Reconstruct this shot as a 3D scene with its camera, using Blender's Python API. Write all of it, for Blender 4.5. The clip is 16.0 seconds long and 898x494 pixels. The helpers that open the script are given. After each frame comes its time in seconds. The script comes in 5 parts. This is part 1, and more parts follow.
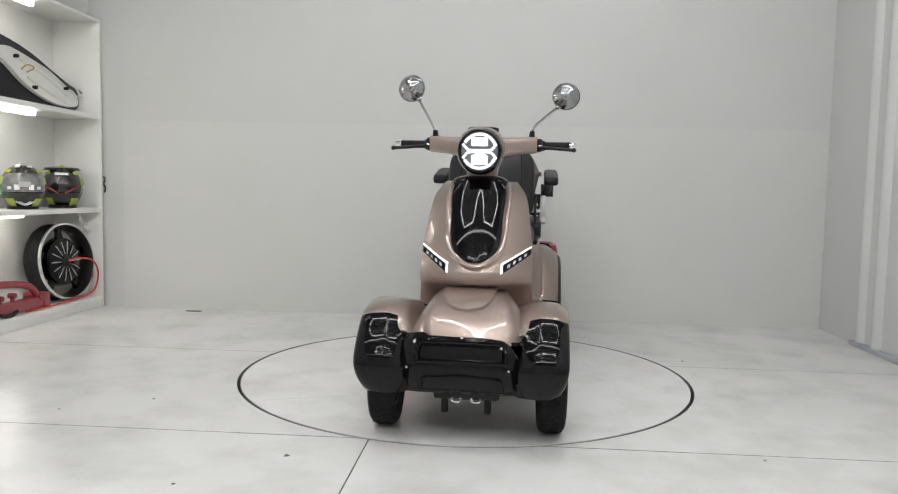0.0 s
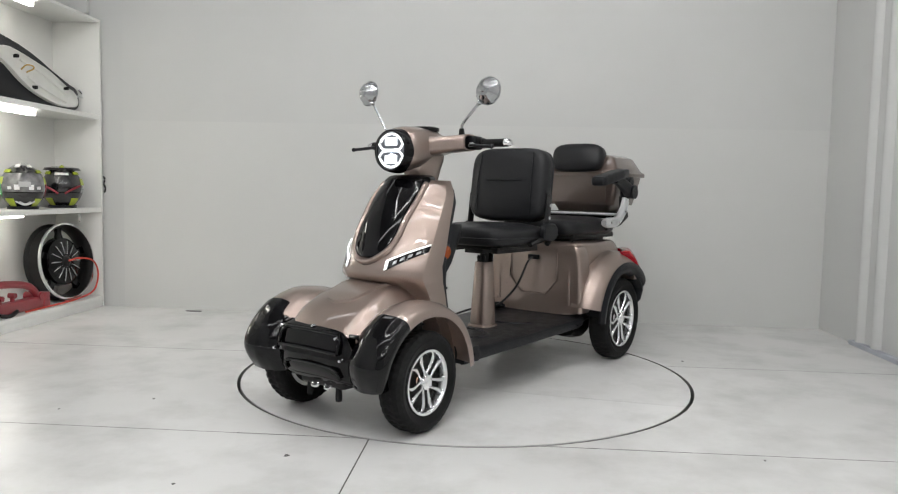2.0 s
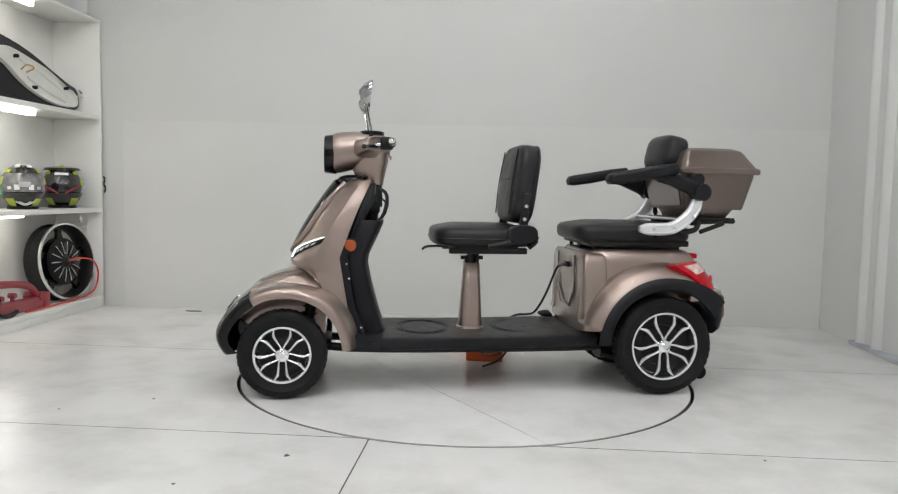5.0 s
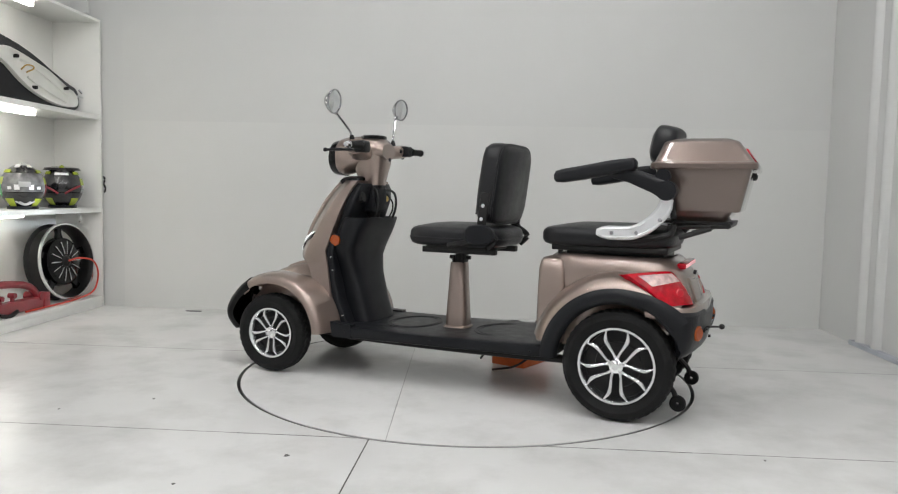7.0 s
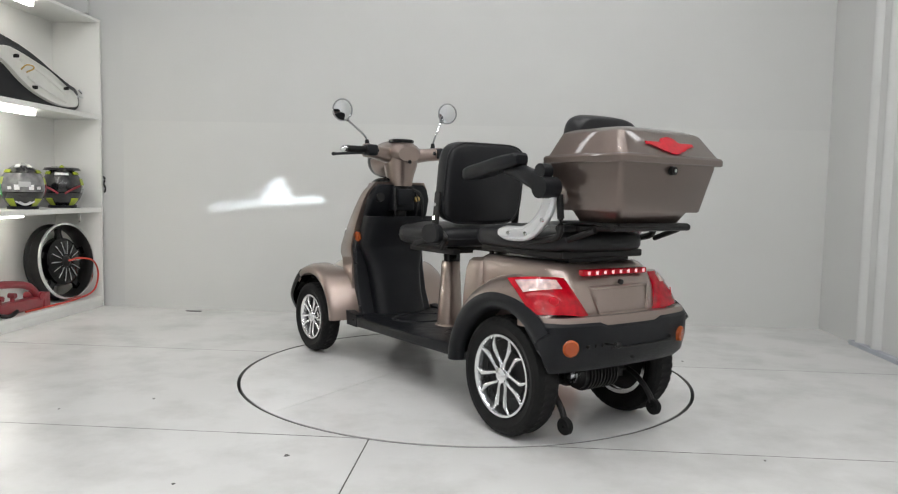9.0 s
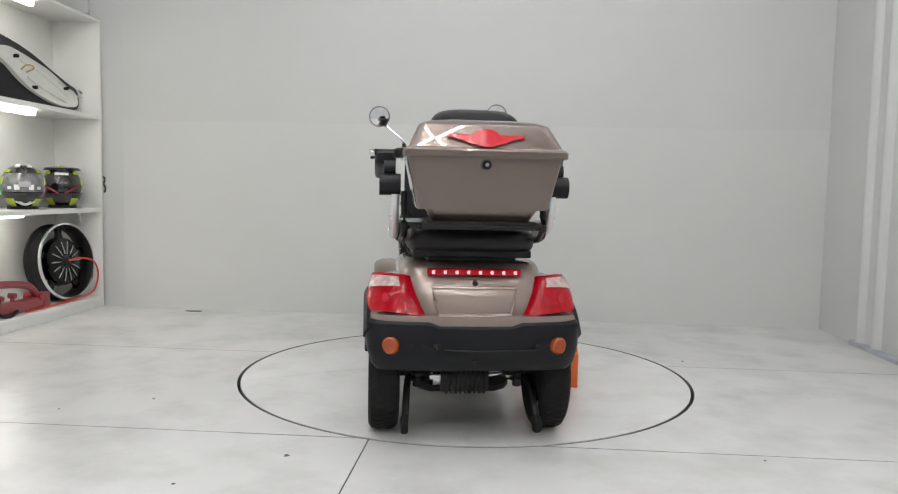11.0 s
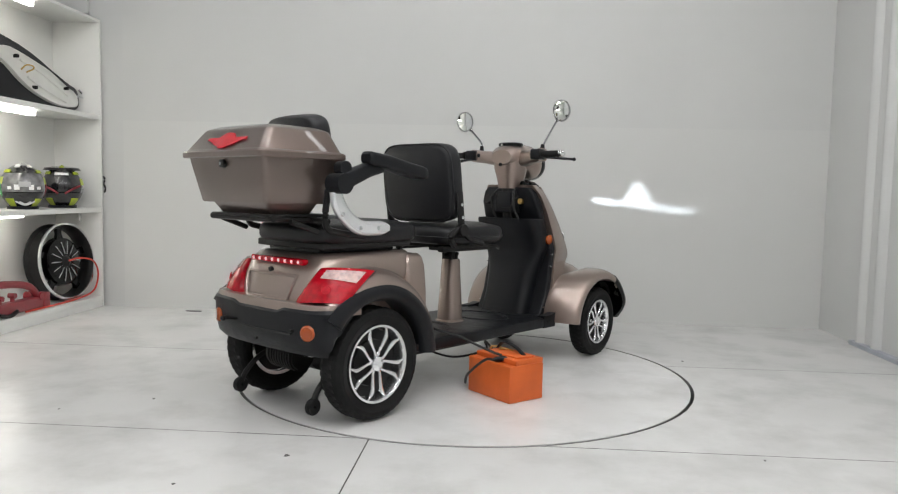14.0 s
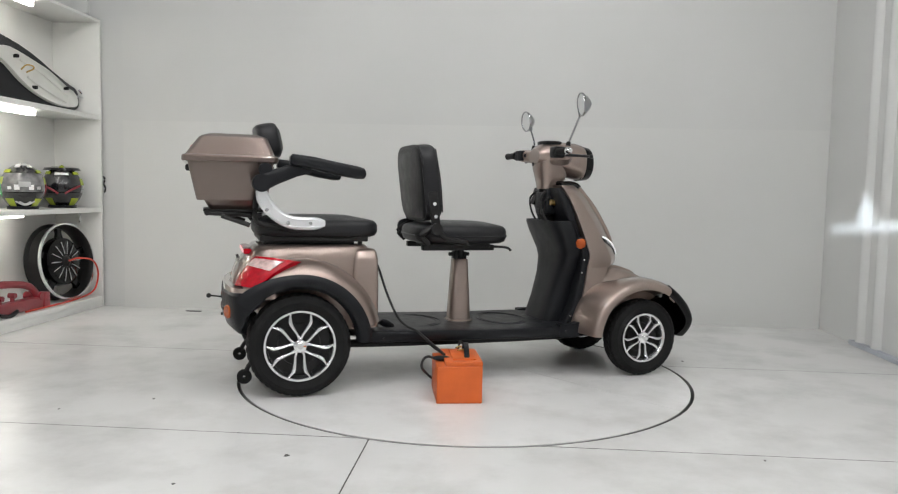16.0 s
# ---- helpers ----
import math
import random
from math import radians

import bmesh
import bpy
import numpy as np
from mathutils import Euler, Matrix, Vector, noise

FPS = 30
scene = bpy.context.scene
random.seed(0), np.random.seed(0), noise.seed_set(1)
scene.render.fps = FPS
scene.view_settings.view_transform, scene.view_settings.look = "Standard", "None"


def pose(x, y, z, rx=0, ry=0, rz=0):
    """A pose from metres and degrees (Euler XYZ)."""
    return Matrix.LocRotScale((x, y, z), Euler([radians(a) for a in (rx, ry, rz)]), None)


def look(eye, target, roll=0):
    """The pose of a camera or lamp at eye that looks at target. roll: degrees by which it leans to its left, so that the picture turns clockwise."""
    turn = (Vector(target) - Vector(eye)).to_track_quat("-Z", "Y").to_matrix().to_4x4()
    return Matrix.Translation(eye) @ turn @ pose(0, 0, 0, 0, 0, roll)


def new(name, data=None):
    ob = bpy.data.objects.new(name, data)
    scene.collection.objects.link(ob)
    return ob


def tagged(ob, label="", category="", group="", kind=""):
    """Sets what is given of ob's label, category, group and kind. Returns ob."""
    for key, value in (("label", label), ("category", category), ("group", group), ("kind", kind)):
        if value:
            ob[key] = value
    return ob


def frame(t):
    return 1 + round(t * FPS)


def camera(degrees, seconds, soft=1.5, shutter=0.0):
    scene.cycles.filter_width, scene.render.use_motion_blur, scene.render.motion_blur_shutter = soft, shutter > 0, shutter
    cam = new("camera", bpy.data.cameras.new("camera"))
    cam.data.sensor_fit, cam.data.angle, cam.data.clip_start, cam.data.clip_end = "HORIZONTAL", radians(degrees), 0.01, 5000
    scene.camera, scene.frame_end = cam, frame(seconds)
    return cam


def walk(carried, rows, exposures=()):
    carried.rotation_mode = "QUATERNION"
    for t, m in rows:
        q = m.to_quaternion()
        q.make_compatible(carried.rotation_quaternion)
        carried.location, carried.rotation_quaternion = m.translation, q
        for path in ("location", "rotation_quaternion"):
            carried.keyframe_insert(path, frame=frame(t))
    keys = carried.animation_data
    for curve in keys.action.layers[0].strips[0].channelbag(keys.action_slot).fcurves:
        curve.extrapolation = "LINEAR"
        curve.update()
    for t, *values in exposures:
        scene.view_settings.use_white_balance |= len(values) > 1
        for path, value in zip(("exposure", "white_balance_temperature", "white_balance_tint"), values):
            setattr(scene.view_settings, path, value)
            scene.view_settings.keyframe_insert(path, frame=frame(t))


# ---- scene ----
import functools
import itertools

# camera: fixed on a stand in front of the turntable
cam = camera(62.3, 16.0, soft=1.2)
EYE, TARGET, ROLL = (0.1553, -3.4200, 0.8388), (-0.0537, -0.4354, 0.6196), 1.2036
walk(cam, [(0.0, look(EYE, TARGET, ROLL)), (16.0, look(EYE, TARGET, ROLL))], exposures=[(0.0, -0.46), (16.0, -0.46)])

WALL_Y, LEFT_X, RIGHT_X, BACK_Y, CEIL_Z = 1.555, -2.95, 2.245, -6.0, 3.3

# ------------------------------------------------------------------ world and lamps
world = bpy.data.worlds.new("world")
scene.world = world
world.use_nodes = True
world.node_tree.nodes["Background"].inputs["Color"].default_value = (0.75, 0.8, 0.85, 1)
world.node_tree.nodes["Background"].inputs["Strength"].default_value = 0.05


def area_lamp(name, at, target, sx, sy, watts, colour=(0.985, 0.99, 1.0)):
    data = bpy.data.lights.new(name, "AREA")
    data.shape, data.size, data.size_y, data.energy, data.color = "RECTANGLE", sx, sy, watts, colour
    ob = new(name, data)
    ob.matrix_world = look(at, target)
    return ob


# unseen fill rows added under the ceiling for general brightness and softer shadows
for lamp_x in (-1.5, -0.1, 1.3):
    for lamp_y, watts in ((0.35, 5.2), (-2.3, 12), (-4.4, 10.5)):
        area_lamp("fill_lamp", (lamp_x, lamp_y, 3.1), (lamp_x, lamp_y - 0.0001, 0), 2.6, 0.10, watts)


# ------------------------------------------------------------------ materials
def mat(name, base, rough=0.5, metal=0.0, coat=0.0, grain=0.0, grain_scale=60.0, vary=0.0, vary_scale=4.0,
        rough_vary=0.0, glow=None, glow_strength=0.0, coat_rough=0.05, transmission=0.0, flakes=0.0, ior=1.45, spec=0.5, stain=0.0, stain_scale=2.4):
    m = bpy.data.materials.new(name)
    m.use_nodes = True
    nt = m.node_tree
    b = nt.nodes["Principled BSDF"]
    b.inputs["Base Color"].default_value = (*base, 1)
    b.inputs["Roughness"].default_value = rough
    b.inputs["Metallic"].default_value = metal
    b.inputs["Coat Weight"].default_value = coat
    b.inputs["Coat Roughness"].default_value = coat_rough
    b.inputs["Transmission Weight"].default_value = transmission
    b.inputs["IOR"].default_value = ior
    b.inputs["Specular IOR Level"].default_value = spec
    if glow:
        b.inputs["Emission Color"].default_value = (*glow, 1)
        b.inputs["Emission Strength"].default_value = glow_strength
    co = nt.nodes.new("ShaderNodeTexCoord")
    if vary:
        n = nt.nodes.new("ShaderNodeTexNoise")
        n.inputs["Scale"].default_value, n.inputs["Detail"].default_value = vary_scale, 6
        nt.links.new(co.outputs["Object"], n.inputs["Vector"])
        r = nt.nodes.new("ShaderNodeValToRGB")
        r.color_ramp.interpolation = "EASE"
        r.color_ramp.elements[0].position, r.color_ramp.elements[1].position = 0.15, 0.85
        r.color_ramp.elements[0].color = (*[c * (1 - vary) for c in base], 1)
        r.color_ramp.elements[1].color = (*[min(1, c * (1 + vary)) for c in base], 1)
        nt.links.new(n.outputs["Fac"], r.inputs["Fac"])
        nt.links.new(r.outputs["Color"], b.inputs["Base Color"])
        if stain:
            ns = nt.nodes.new("ShaderNodeTexNoise")
            ns.inputs["Scale"].default_value, ns.inputs["Detail"].default_value = stain_scale, 9
            ns.inputs["Roughness"].default_value = 0.62
            nt.links.new(co.outputs["Object"], ns.inputs["Vector"])
            ms = nt.nodes.new("ShaderNodeMapRange")
            ms.inputs["From Min"].default_value, ms.inputs["From Max"].default_value = 0.46, 0.74
            ms.inputs["To Min"].default_value, ms.inputs["To Max"].default_value = 0.0, stain
            nt.links.new(ns.outputs["Fac"], ms.inputs["Value"])
            mc = nt.nodes.new("ShaderNodeMix")
            mc.data_type = "RGBA"
            nt.links.new(ms.outputs["Result"], mc.inputs[0])
            nt.links.new(r.outputs["Color"], mc.inputs[6])
            mc.inputs[7].default_value = (base[0] * 0.42, base[1] * 0.42, base[2] * 0.40, 1)
            nt.links.new(mc.outputs[2], b.inputs["Base Color"])
    if rough_vary:
        n2 = nt.nodes.new("ShaderNodeTexNoise")
        n2.inputs["Scale"].default_value, n2.inputs["Detail"].default_value = vary_scale * 2.3, 5
        nt.links.new(co.outputs["Object"], n2.inputs["Vector"])
        mr = nt.nodes.new("ShaderNodeMapRange")
        mr.inputs["From Min"].default_value, mr.inputs["From Max"].default_value = 0.2, 0.8
        mr.inputs["To Min"].default_value, mr.inputs["To Max"].default_value = max(0, rough - rough_vary), rough + rough_vary
        nt.links.new(n2.outputs["Fac"], mr.inputs["Value"])
        nt.links.new(mr.outputs["Result"], b.inputs["Roughness"])
    if grain:
        n3 = nt.nodes.new("ShaderNodeTexNoise")
        n3.inputs["Scale"].default_value, n3.inputs["Detail"].default_value = grain_scale, 3
        nt.links.new(co.outputs["Object"], n3.inputs["Vector"])
        bp = nt.nodes.new("ShaderNodeBump")
        bp.inputs["Strength"].default_value, bp.inputs["Distance"].default_value = grain, 0.002
        nt.links.new(n3.outputs["Fac"], bp.inputs["Height"])
        nt.links.new(bp.outputs["Normal"], b.inputs["Normal"])
    if flakes:
        v = nt.nodes.new("ShaderNodeTexVoronoi")
        v.inputs["Scale"].default_value = 900
        nt.links.new(co.outputs["Object"], v.inputs["Vector"])
        mx = nt.nodes.new("ShaderNodeMapRange")
        mx.inputs["To Min"].default_value, mx.inputs["To Max"].default_value = rough - flakes, rough + flakes
        nt.links.new(v.outputs["Distance"], mx.inputs["Value"])
        nt.links.new(mx.outputs["Result"], b.inputs["Roughness"])
    return m


M_WALL = mat("wall_paint", (0.600, 0.604, 0.592), 0.6, grain=0.12, grain_scale=90, vary=0.02, vary_scale=0.9, rough_vary=0.08)
M_FLOOR = mat("epoxy_floor", (0.660, 0.660, 0.648), 0.25, grain=0.04, grain_scale=22, vary=0.07, vary_scale=1.3, rough_vary=0.03, stain=0.38)
M_DISC = mat("disc_paint", (0.735, 0.735, 0.725), 0.23, grain=0.05, grain_scale=40, vary=0.08, vary_scale=1.8, rough_vary=0.03, stain=0.34, stain_scale=3.1)
M_GAP = mat("joint_dirt", (0.10, 0.098, 0.09), 0.9, vary=0.3, vary_scale=12)
M_GAPWALL = mat("gap_edge", (0.20, 0.20, 0.19), 0.8, vary=0.15, vary_scale=15)
M_CEIL = mat("ceiling_paint", (0.20, 0.20, 0.205), 0.8, vary=0.03)
M_BLUE = mat("skirting_blue_grey", (0.42, 0.44, 0.48), 0.6, vary=0.1, vary_scale=8)
# two wall tones: the banded light on the back wall, put into the colour
M_BAND_LIT = mat("wall_band_lit", (0.620, 0.623, 0.606), 0.55, grain=0.10, grain_scale=90, vary=0.02, vary_scale=1.1, rough_vary=0.07)
M_BAND_SHADED = mat("wall_band_shaded", (0.598, 0.602, 0.588), 0.55, grain=0.10, grain_scale=90, vary=0.025, vary_scale=1.3, rough_vary=0.07)
# darker tone of the unseen rear walls, standing in for a dimmer hall
M_DIMWALL = mat("dim_rear_wall", (0.56, 0.56, 0.565), 0.7, vary=0.1, vary_scale=0.7)
M_BOARD = mat("white_laminate", (0.80, 0.80, 0.77), 0.38, grain=0.04, grain_scale=200, vary=0.015, vary_scale=6)
M_TUBE = mat("led_tube_glow", (0.9, 0.9, 0.9), 0.4, glow=(1.0, 0.97, 0.90), glow_strength=22)
M_CEILTUBE = mat("ceiling_tube_glow", (0.9, 0.9, 0.9), 0.4, glow=(1.0, 0.995, 0.985), glow_strength=66)
M_PAINT = mat("champagne_paint", (0.325, 0.254, 0.221), 0.33, metal=0.80, coat=1.0, coat_rough=0.025, flakes=0.07, vary=0.03, vary_scale=3)
M_BOXPAINT = mat("taupe_box_paint", (0.160, 0.122, 0.105), 0.31, metal=0.75, coat=1.0, coat_rough=0.03, flakes=0.06, vary=0.03, vary_scale=3)
M_GLOSS = mat("gloss_black", (0.003, 0.003, 0.0035), 0.05, spec=0.36)
M_PLASTIC = mat("black_plastic", (0.0070, 0.0077, 0.0096), 0.40, spec=0.32, grain=0.25, grain_scale=500, vary=0.15, vary_scale=9, rough_vary=0.08)
M_LEATHER = mat("black_leatherette", (0.011, 0.0113, 0.0130), 0.39, spec=0.40, grain=0.35, grain_scale=260, vary=0.12, vary_scale=8, rough_vary=0.08)
M_RUBBER = mat("tyre_rubber", (0.010, 0.010, 0.010), 0.70, spec=0.25, grain=0.3, grain_scale=180, vary=0.25, vary_scale=14)
M_CHROME = mat("chrome", (0.85, 0.86, 0.87), 0.06, metal=1.0)
M_DARKCHROME = mat("dark_chrome", (0.42, 0.43, 0.44), 0.09, metal=1.0)
M_MIRROR = mat("mirror_glass", (0.82, 0.84, 0.85), 0.02, metal=1.0)
M_ALLOY = mat("machined_alloy", (0.80, 0.81, 0.82), 0.24, metal=1.0, grain=0.05, grain_scale=400)
M_SILVER = mat("silver_paint", (0.76, 0.77, 0.78), 0.30, metal=0.60, coat=0.4, vary=0.03)
M_DARKMETAL = mat("dark_metal", (0.014, 0.0135, 0.0135), 0.42, metal=0.25, spec=0.4, grain=0.2, grain_scale=150, vary=0.25, vary_scale=16)
M_RED = mat("red_lens", (0.42, 0.002, 0.011), 0.14, coat=0.2, spec=0.28, vary=0.35, vary_scale=45)
# faint emission added to brighten the red of the wing and stop lens
M_REDGLOW = mat("red_lens_glow", (0.44, 0.005, 0.016), 0.22, coat=0.3, spec=0.35, glow=(1.0, 0.03, 0.06), glow_strength=0.07, vary=0.2, vary_scale=60)
M_CLEAR = mat("clear_lens", (0.60, 0.42, 0.40), 0.10, coat=1.0, vary=0.45, vary_scale=40)
M_PINKLED = mat("brake_led", (0.9, 0.5, 0.5), 0.2, glow=(1.0, 0.45, 0.5), glow_strength=0.9)
M_AMBER = mat("amber_reflector", (0.34, 0.062, 0.008), 0.25, coat=0.4, grain=0.4, grain_scale=300)
M_LED = mat("white_led", (0.9, 0.9, 0.9), 0.3, glow=(0.97, 0.99, 1.0), glow_strength=1.7)
M_LEDDIM = mat("white_led_dim", (0.40, 0.41, 0.42), 0.15, coat=0.6, glow=(0.90, 0.97, 1.0), glow_strength=0.05)
M_LEDPOD = mat("white_led_pod", (0.9, 0.9, 0.9), 0.3, glow=(0.88, 0.96, 1.0), glow_strength=1.35)
M_BEAM = mat("headlamp_bulb", (1, 1, 1), 0.3, glow=(0.80, 0.91, 1.0), glow_strength=1600000)
M_REFLECTOR = mat("lamp_reflector", (0.15, 0.16, 0.18), 0.35, metal=0.3, vary=0.35, vary_scale=40)
M_BAFFLE = mat("lamp_housing_black", (0.008, 0.008, 0.008), 0.6)
M_ORANGE = mat("orange_paint", (0.66, 0.130, 0.024), 0.42, grain=0.15, grain_scale=60, vary=0.10, vary_scale=10, rough_vary=0.1)
M_CABLE = mat("black_cable", (0.014, 0.014, 0.014), 0.45)
M_REDPAINT = mat("dark_red_paint", (0.23, 0.012, 0.022), 0.35, coat=0.5, vary=0.1, vary_scale=9)
M_ORANGECABLE = mat("orange_cable", (0.62, 0.055, 0.030), 0.4)
M_WHITEPLASTIC = mat("white_plastic", (0.74, 0.74, 0.70), 0.4, vary=0.05, vary_scale=10)
M_NEON = mat("neon_yellow", (0.42, 0.52, 0.02), 0.35, coat=0.6)
M_HELMET = mat("helmet_black", (0.011, 0.011, 0.013), 0.22, coat=0.8, vary=0.3, vary_scale=14)
M_VISOR = mat("smoky_visor", (0.16, 0.16, 0.16), 0.12, coat=1.0, vary=0.6, vary_scale=22)
M_GREY = mat("grey_graphic", (0.42, 0.42, 0.42), 0.4, coat=0.5)
M_GREEN = mat("wing_green", (0.10, 0.42, 0.14), 0.4, coat=0.5)
M_WHITE = mat("white_mark", (0.82, 0.82, 0.82), 0.4)
M_BRASS = mat("brass", (0.6, 0.42, 0.16), 0.3, metal=1.0)


# ------------------------------------------------------------------ mesh helpers
def finish(name, bm, material, sharp=35):
    bmesh.ops.recalc_face_normals(bm, faces=bm.faces)
    me = bpy.data.meshes.new(name)
    bm.to_mesh(me)
    bm.free()
    mats = material if isinstance(material, (list, tuple)) else [material]
    for m in mats:
        me.materials.append(m)
    me.polygons.foreach_set("use_smooth", [True] * len(me.polygons))
    me.set_sharp_from_angle(angle=radians(sharp))
    return me


def part(name, bm, material, parent, label="", sharp=35):
    ob = new(name, finish(name, bm, material, sharp))
    ob.parent = parent
    return tagged(ob, label)


def thing(name, bm, material, label, category, group="", kind="", sharp=35):
    return tagged(new(name, finish(name, bm, material, sharp)), label, category, group, kind)


def box(bm, x0, x1, y0, y1, z0, z1, bevel=0.0, m=None):
    g = bmesh.ops.create_cube(bm, size=1)
    for v in g["verts"]:
        v.co = Vector(((x0 + x1) / 2 + v.co.x * (x1 - x0), (y0 + y1) / 2 + v.co.y * (y1 - y0), (z0 + z1) / 2 + v.co.z * (z1 - z0)))
    if bevel:
        edges = list({e for v in g["verts"] for e in v.link_edges})
        r = bmesh.ops.bevel(bm, geom=edges, offset=bevel, segments=3, profile=0.5, affect="EDGES")
        vs = list({v for f in r["faces"] for v in f.verts} | {v for v in g["verts"] if v.is_valid})
    else:
        vs = g["verts"]
    if m is not None:
        bmesh.ops.transform(bm, matrix=m, verts=vs)
    return bm


def loft(bm, rings, closed=True, caps=True):
    rows = [[bm.verts.new(p) for p in ring] for ring in rings]
    n = len(rows[0])
    for a, b in zip(rows, rows[1:]):
        for i in range(n if closed else n - 1):
            j = (i + 1) % n
            bm.faces.new((a[i], a[j], b[j], b[i]))
    if caps and closed:
        bm.faces.new(rows[0][::-1])
        bm.faces.new(rows[-1])
    return rows


def cyl(bm, p0, p1, r0, r1=None, seg=20, caps=True):
    p0, p1 = Vector(p0), Vector(p1)
    r1 = r0 if r1 is None else r1
    q = (p1 - p0).to_track_quat("Z", "Y")
    ring = lambda p, r: [p + q @ Vector((r * math.cos(2 * math.pi * i / seg), r * math.sin(2 * math.pi * i / seg), 0)) for i in range(seg)]
    loft(bm, [ring(p0, r0), ring(p1, r1)], True, caps)
    return bm


def smooth_path(pts, n=6):
    pts = [Vector(p) for p in pts]
    if len(pts) < 3:
        return pts
    out = []
    ext = [pts[0] * 2 - pts[1]] + pts + [pts[-1] * 2 - pts[-2]]
    for a, b, c, d in zip(ext, ext[1:], ext[2:], ext[3:]):
        for i in range(n):
            t = i / n
            out.append(0.5 * ((2 * b) + (c - a) * t + (2 * a - 5 * b + 4 * c - d) * t * t + (3 * b - a - 3 * c + d) * t ** 3))
    return out + [pts[-1]]


def tube(bm, pts, r, seg=10, n=6, wide=1.0, radii=None, up=(0, 0, 1)):
    """A sweep along a smoothed path; wide stretches the section across 'up'."""
    path = smooth_path(pts, n)
    rings = []
    for i, p in enumerate(path):
        d = (path[min(i + 1, len(path) - 1)] - path[max(i - 1, 0)]).normalized()
        u = Vector(up)
        s = d.cross(u)
        if s.length < 1e-4:
            s = d.cross(Vector((1, 0, 0)))
        s.normalize()
        u = s.cross(d)
        k = r if radii is None else np.interp(i / (len(path) - 1), np.linspace(0, 1, len(radii)), radii)
        rings.append([p + s * (k * wide * math.cos(2 * math.pi * j / seg)) + u * (k * math.sin(2 * math.pi * j / seg)) for j in range(seg)])
    loft(bm, rings)
    return bm


def rounded(hx, hy, e=4.0, n=32):
    """Superellipse ring, half sizes hx, hy."""
    out = []
    for i in range(n):
        a = 2 * math.pi * (i + 0.5) / n
        c, s = math.cos(a), math.sin(a)
        out.append((hx * math.copysign(abs(c) ** (2 / e), c), hy * math.copysign(abs(s) ** (2 / e), s)))
    return out


def rrect(hx, hy, r, k=6):
    """Rectangle ring with rounded corners of radius r."""
    out = []
    for cx, cy, a0 in ((hx - r, hy - r, 0), (-hx + r, hy - r, 90), (-hx + r, -hy + r, 180), (hx - r, -hy + r, 270)):
        out += [(cx + r * math.cos(radians(a0 + 90 * i / k)), cy + r * math.sin(radians(a0 + 90 * i / k))) for i in range(k + 1)]
    return out


def bend(x, xs, ys):
    """A smooth curve through the values ys at xs."""
    i = max(0, min(len(xs) - 2, int(np.searchsorted(xs, x)) - 1))
    slope = lambda k: (ys[min(k + 1, len(xs) - 1)] - ys[max(k - 1, 0)]) / (xs[min(k + 1, len(xs) - 1)] - xs[max(k - 1, 0)])
    h = xs[i + 1] - xs[i]
    t = min(1, max(0, (x - xs[i]) / h))
    return ys[i] * (2 * t ** 3 - 3 * t * t + 1) + ys[i + 1] * (3 * t * t - 2 * t ** 3) + h * (slope(i) * (t ** 3 - 2 * t * t + t) + slope(i + 1) * (t ** 3 - t * t))


def cushion(bm, cx, hx, hy, z0, z1, e=5.0, puff=0.012, m=None, n=36):
    """A padded slab with soft edges and a slightly domed top."""
    h = z1 - z0
    prof = [(0.90, 0.0), (0.97, 0.10), (1.0, 0.30), (1.0, 0.62), (0.985, 0.80), (0.94, 0.93), (0.86, 1.0), (0.6, 1.0 + puff / h), (0.25, 1.0 + 1.3 * puff / h)]
    rings = []
    for k, f in prof:
        rings.append([Vector((cx + x * (k if k > 0.9 else k), y * k, z0 + h * f)) for x, y in rounded(hx, hy, e, n)])
    if m is not None:
        rings = [[m @ p for p in r] for r in rings]
    loft(bm, rings)
    return bm


def patch(bm, fn, nu, nv, thick=0.0, inward=None):
    """A surface grid fn(u, v); with thick a closed skin, its back moved along inward(u, v)."""
    g = [[bm.verts.new(fn(i / nu, j / nv)) for j in range(nv + 1)] for i in range(nu + 1)]
    for i in range(nu):
        for j in range(nv):
            bm.faces.new((g[i][j], g[i + 1][j], g[i + 1][j + 1], g[i][j + 1]))
    if thick:
        b = [[bm.verts.new(Vector(fn(i / nu, j / nv)) + Vector(inward(i / nu, j / nv)) * thick) for j in range(nv + 1)] for i in range(nu + 1)]
        for i in range(nu):
            for j in range(nv):
                bm.faces.new((b[i][j], b[i][j + 1], b[i + 1][j + 1], b[i + 1][j]))
        edge = [(i, 0) for i in range(nu)] + [(nu, j) for j in range(nv)] + [(i, nv) for i in range(nu, 0, -1)] + [(0, j) for j in range(nv, 0, -1)]
        for (a, c), (d, e) in zip(edge, edge[1:] + edge[:1]):
            bm.faces.new((g[a][c], b[a][c], b[d][e], g[d][e]))
    return bm


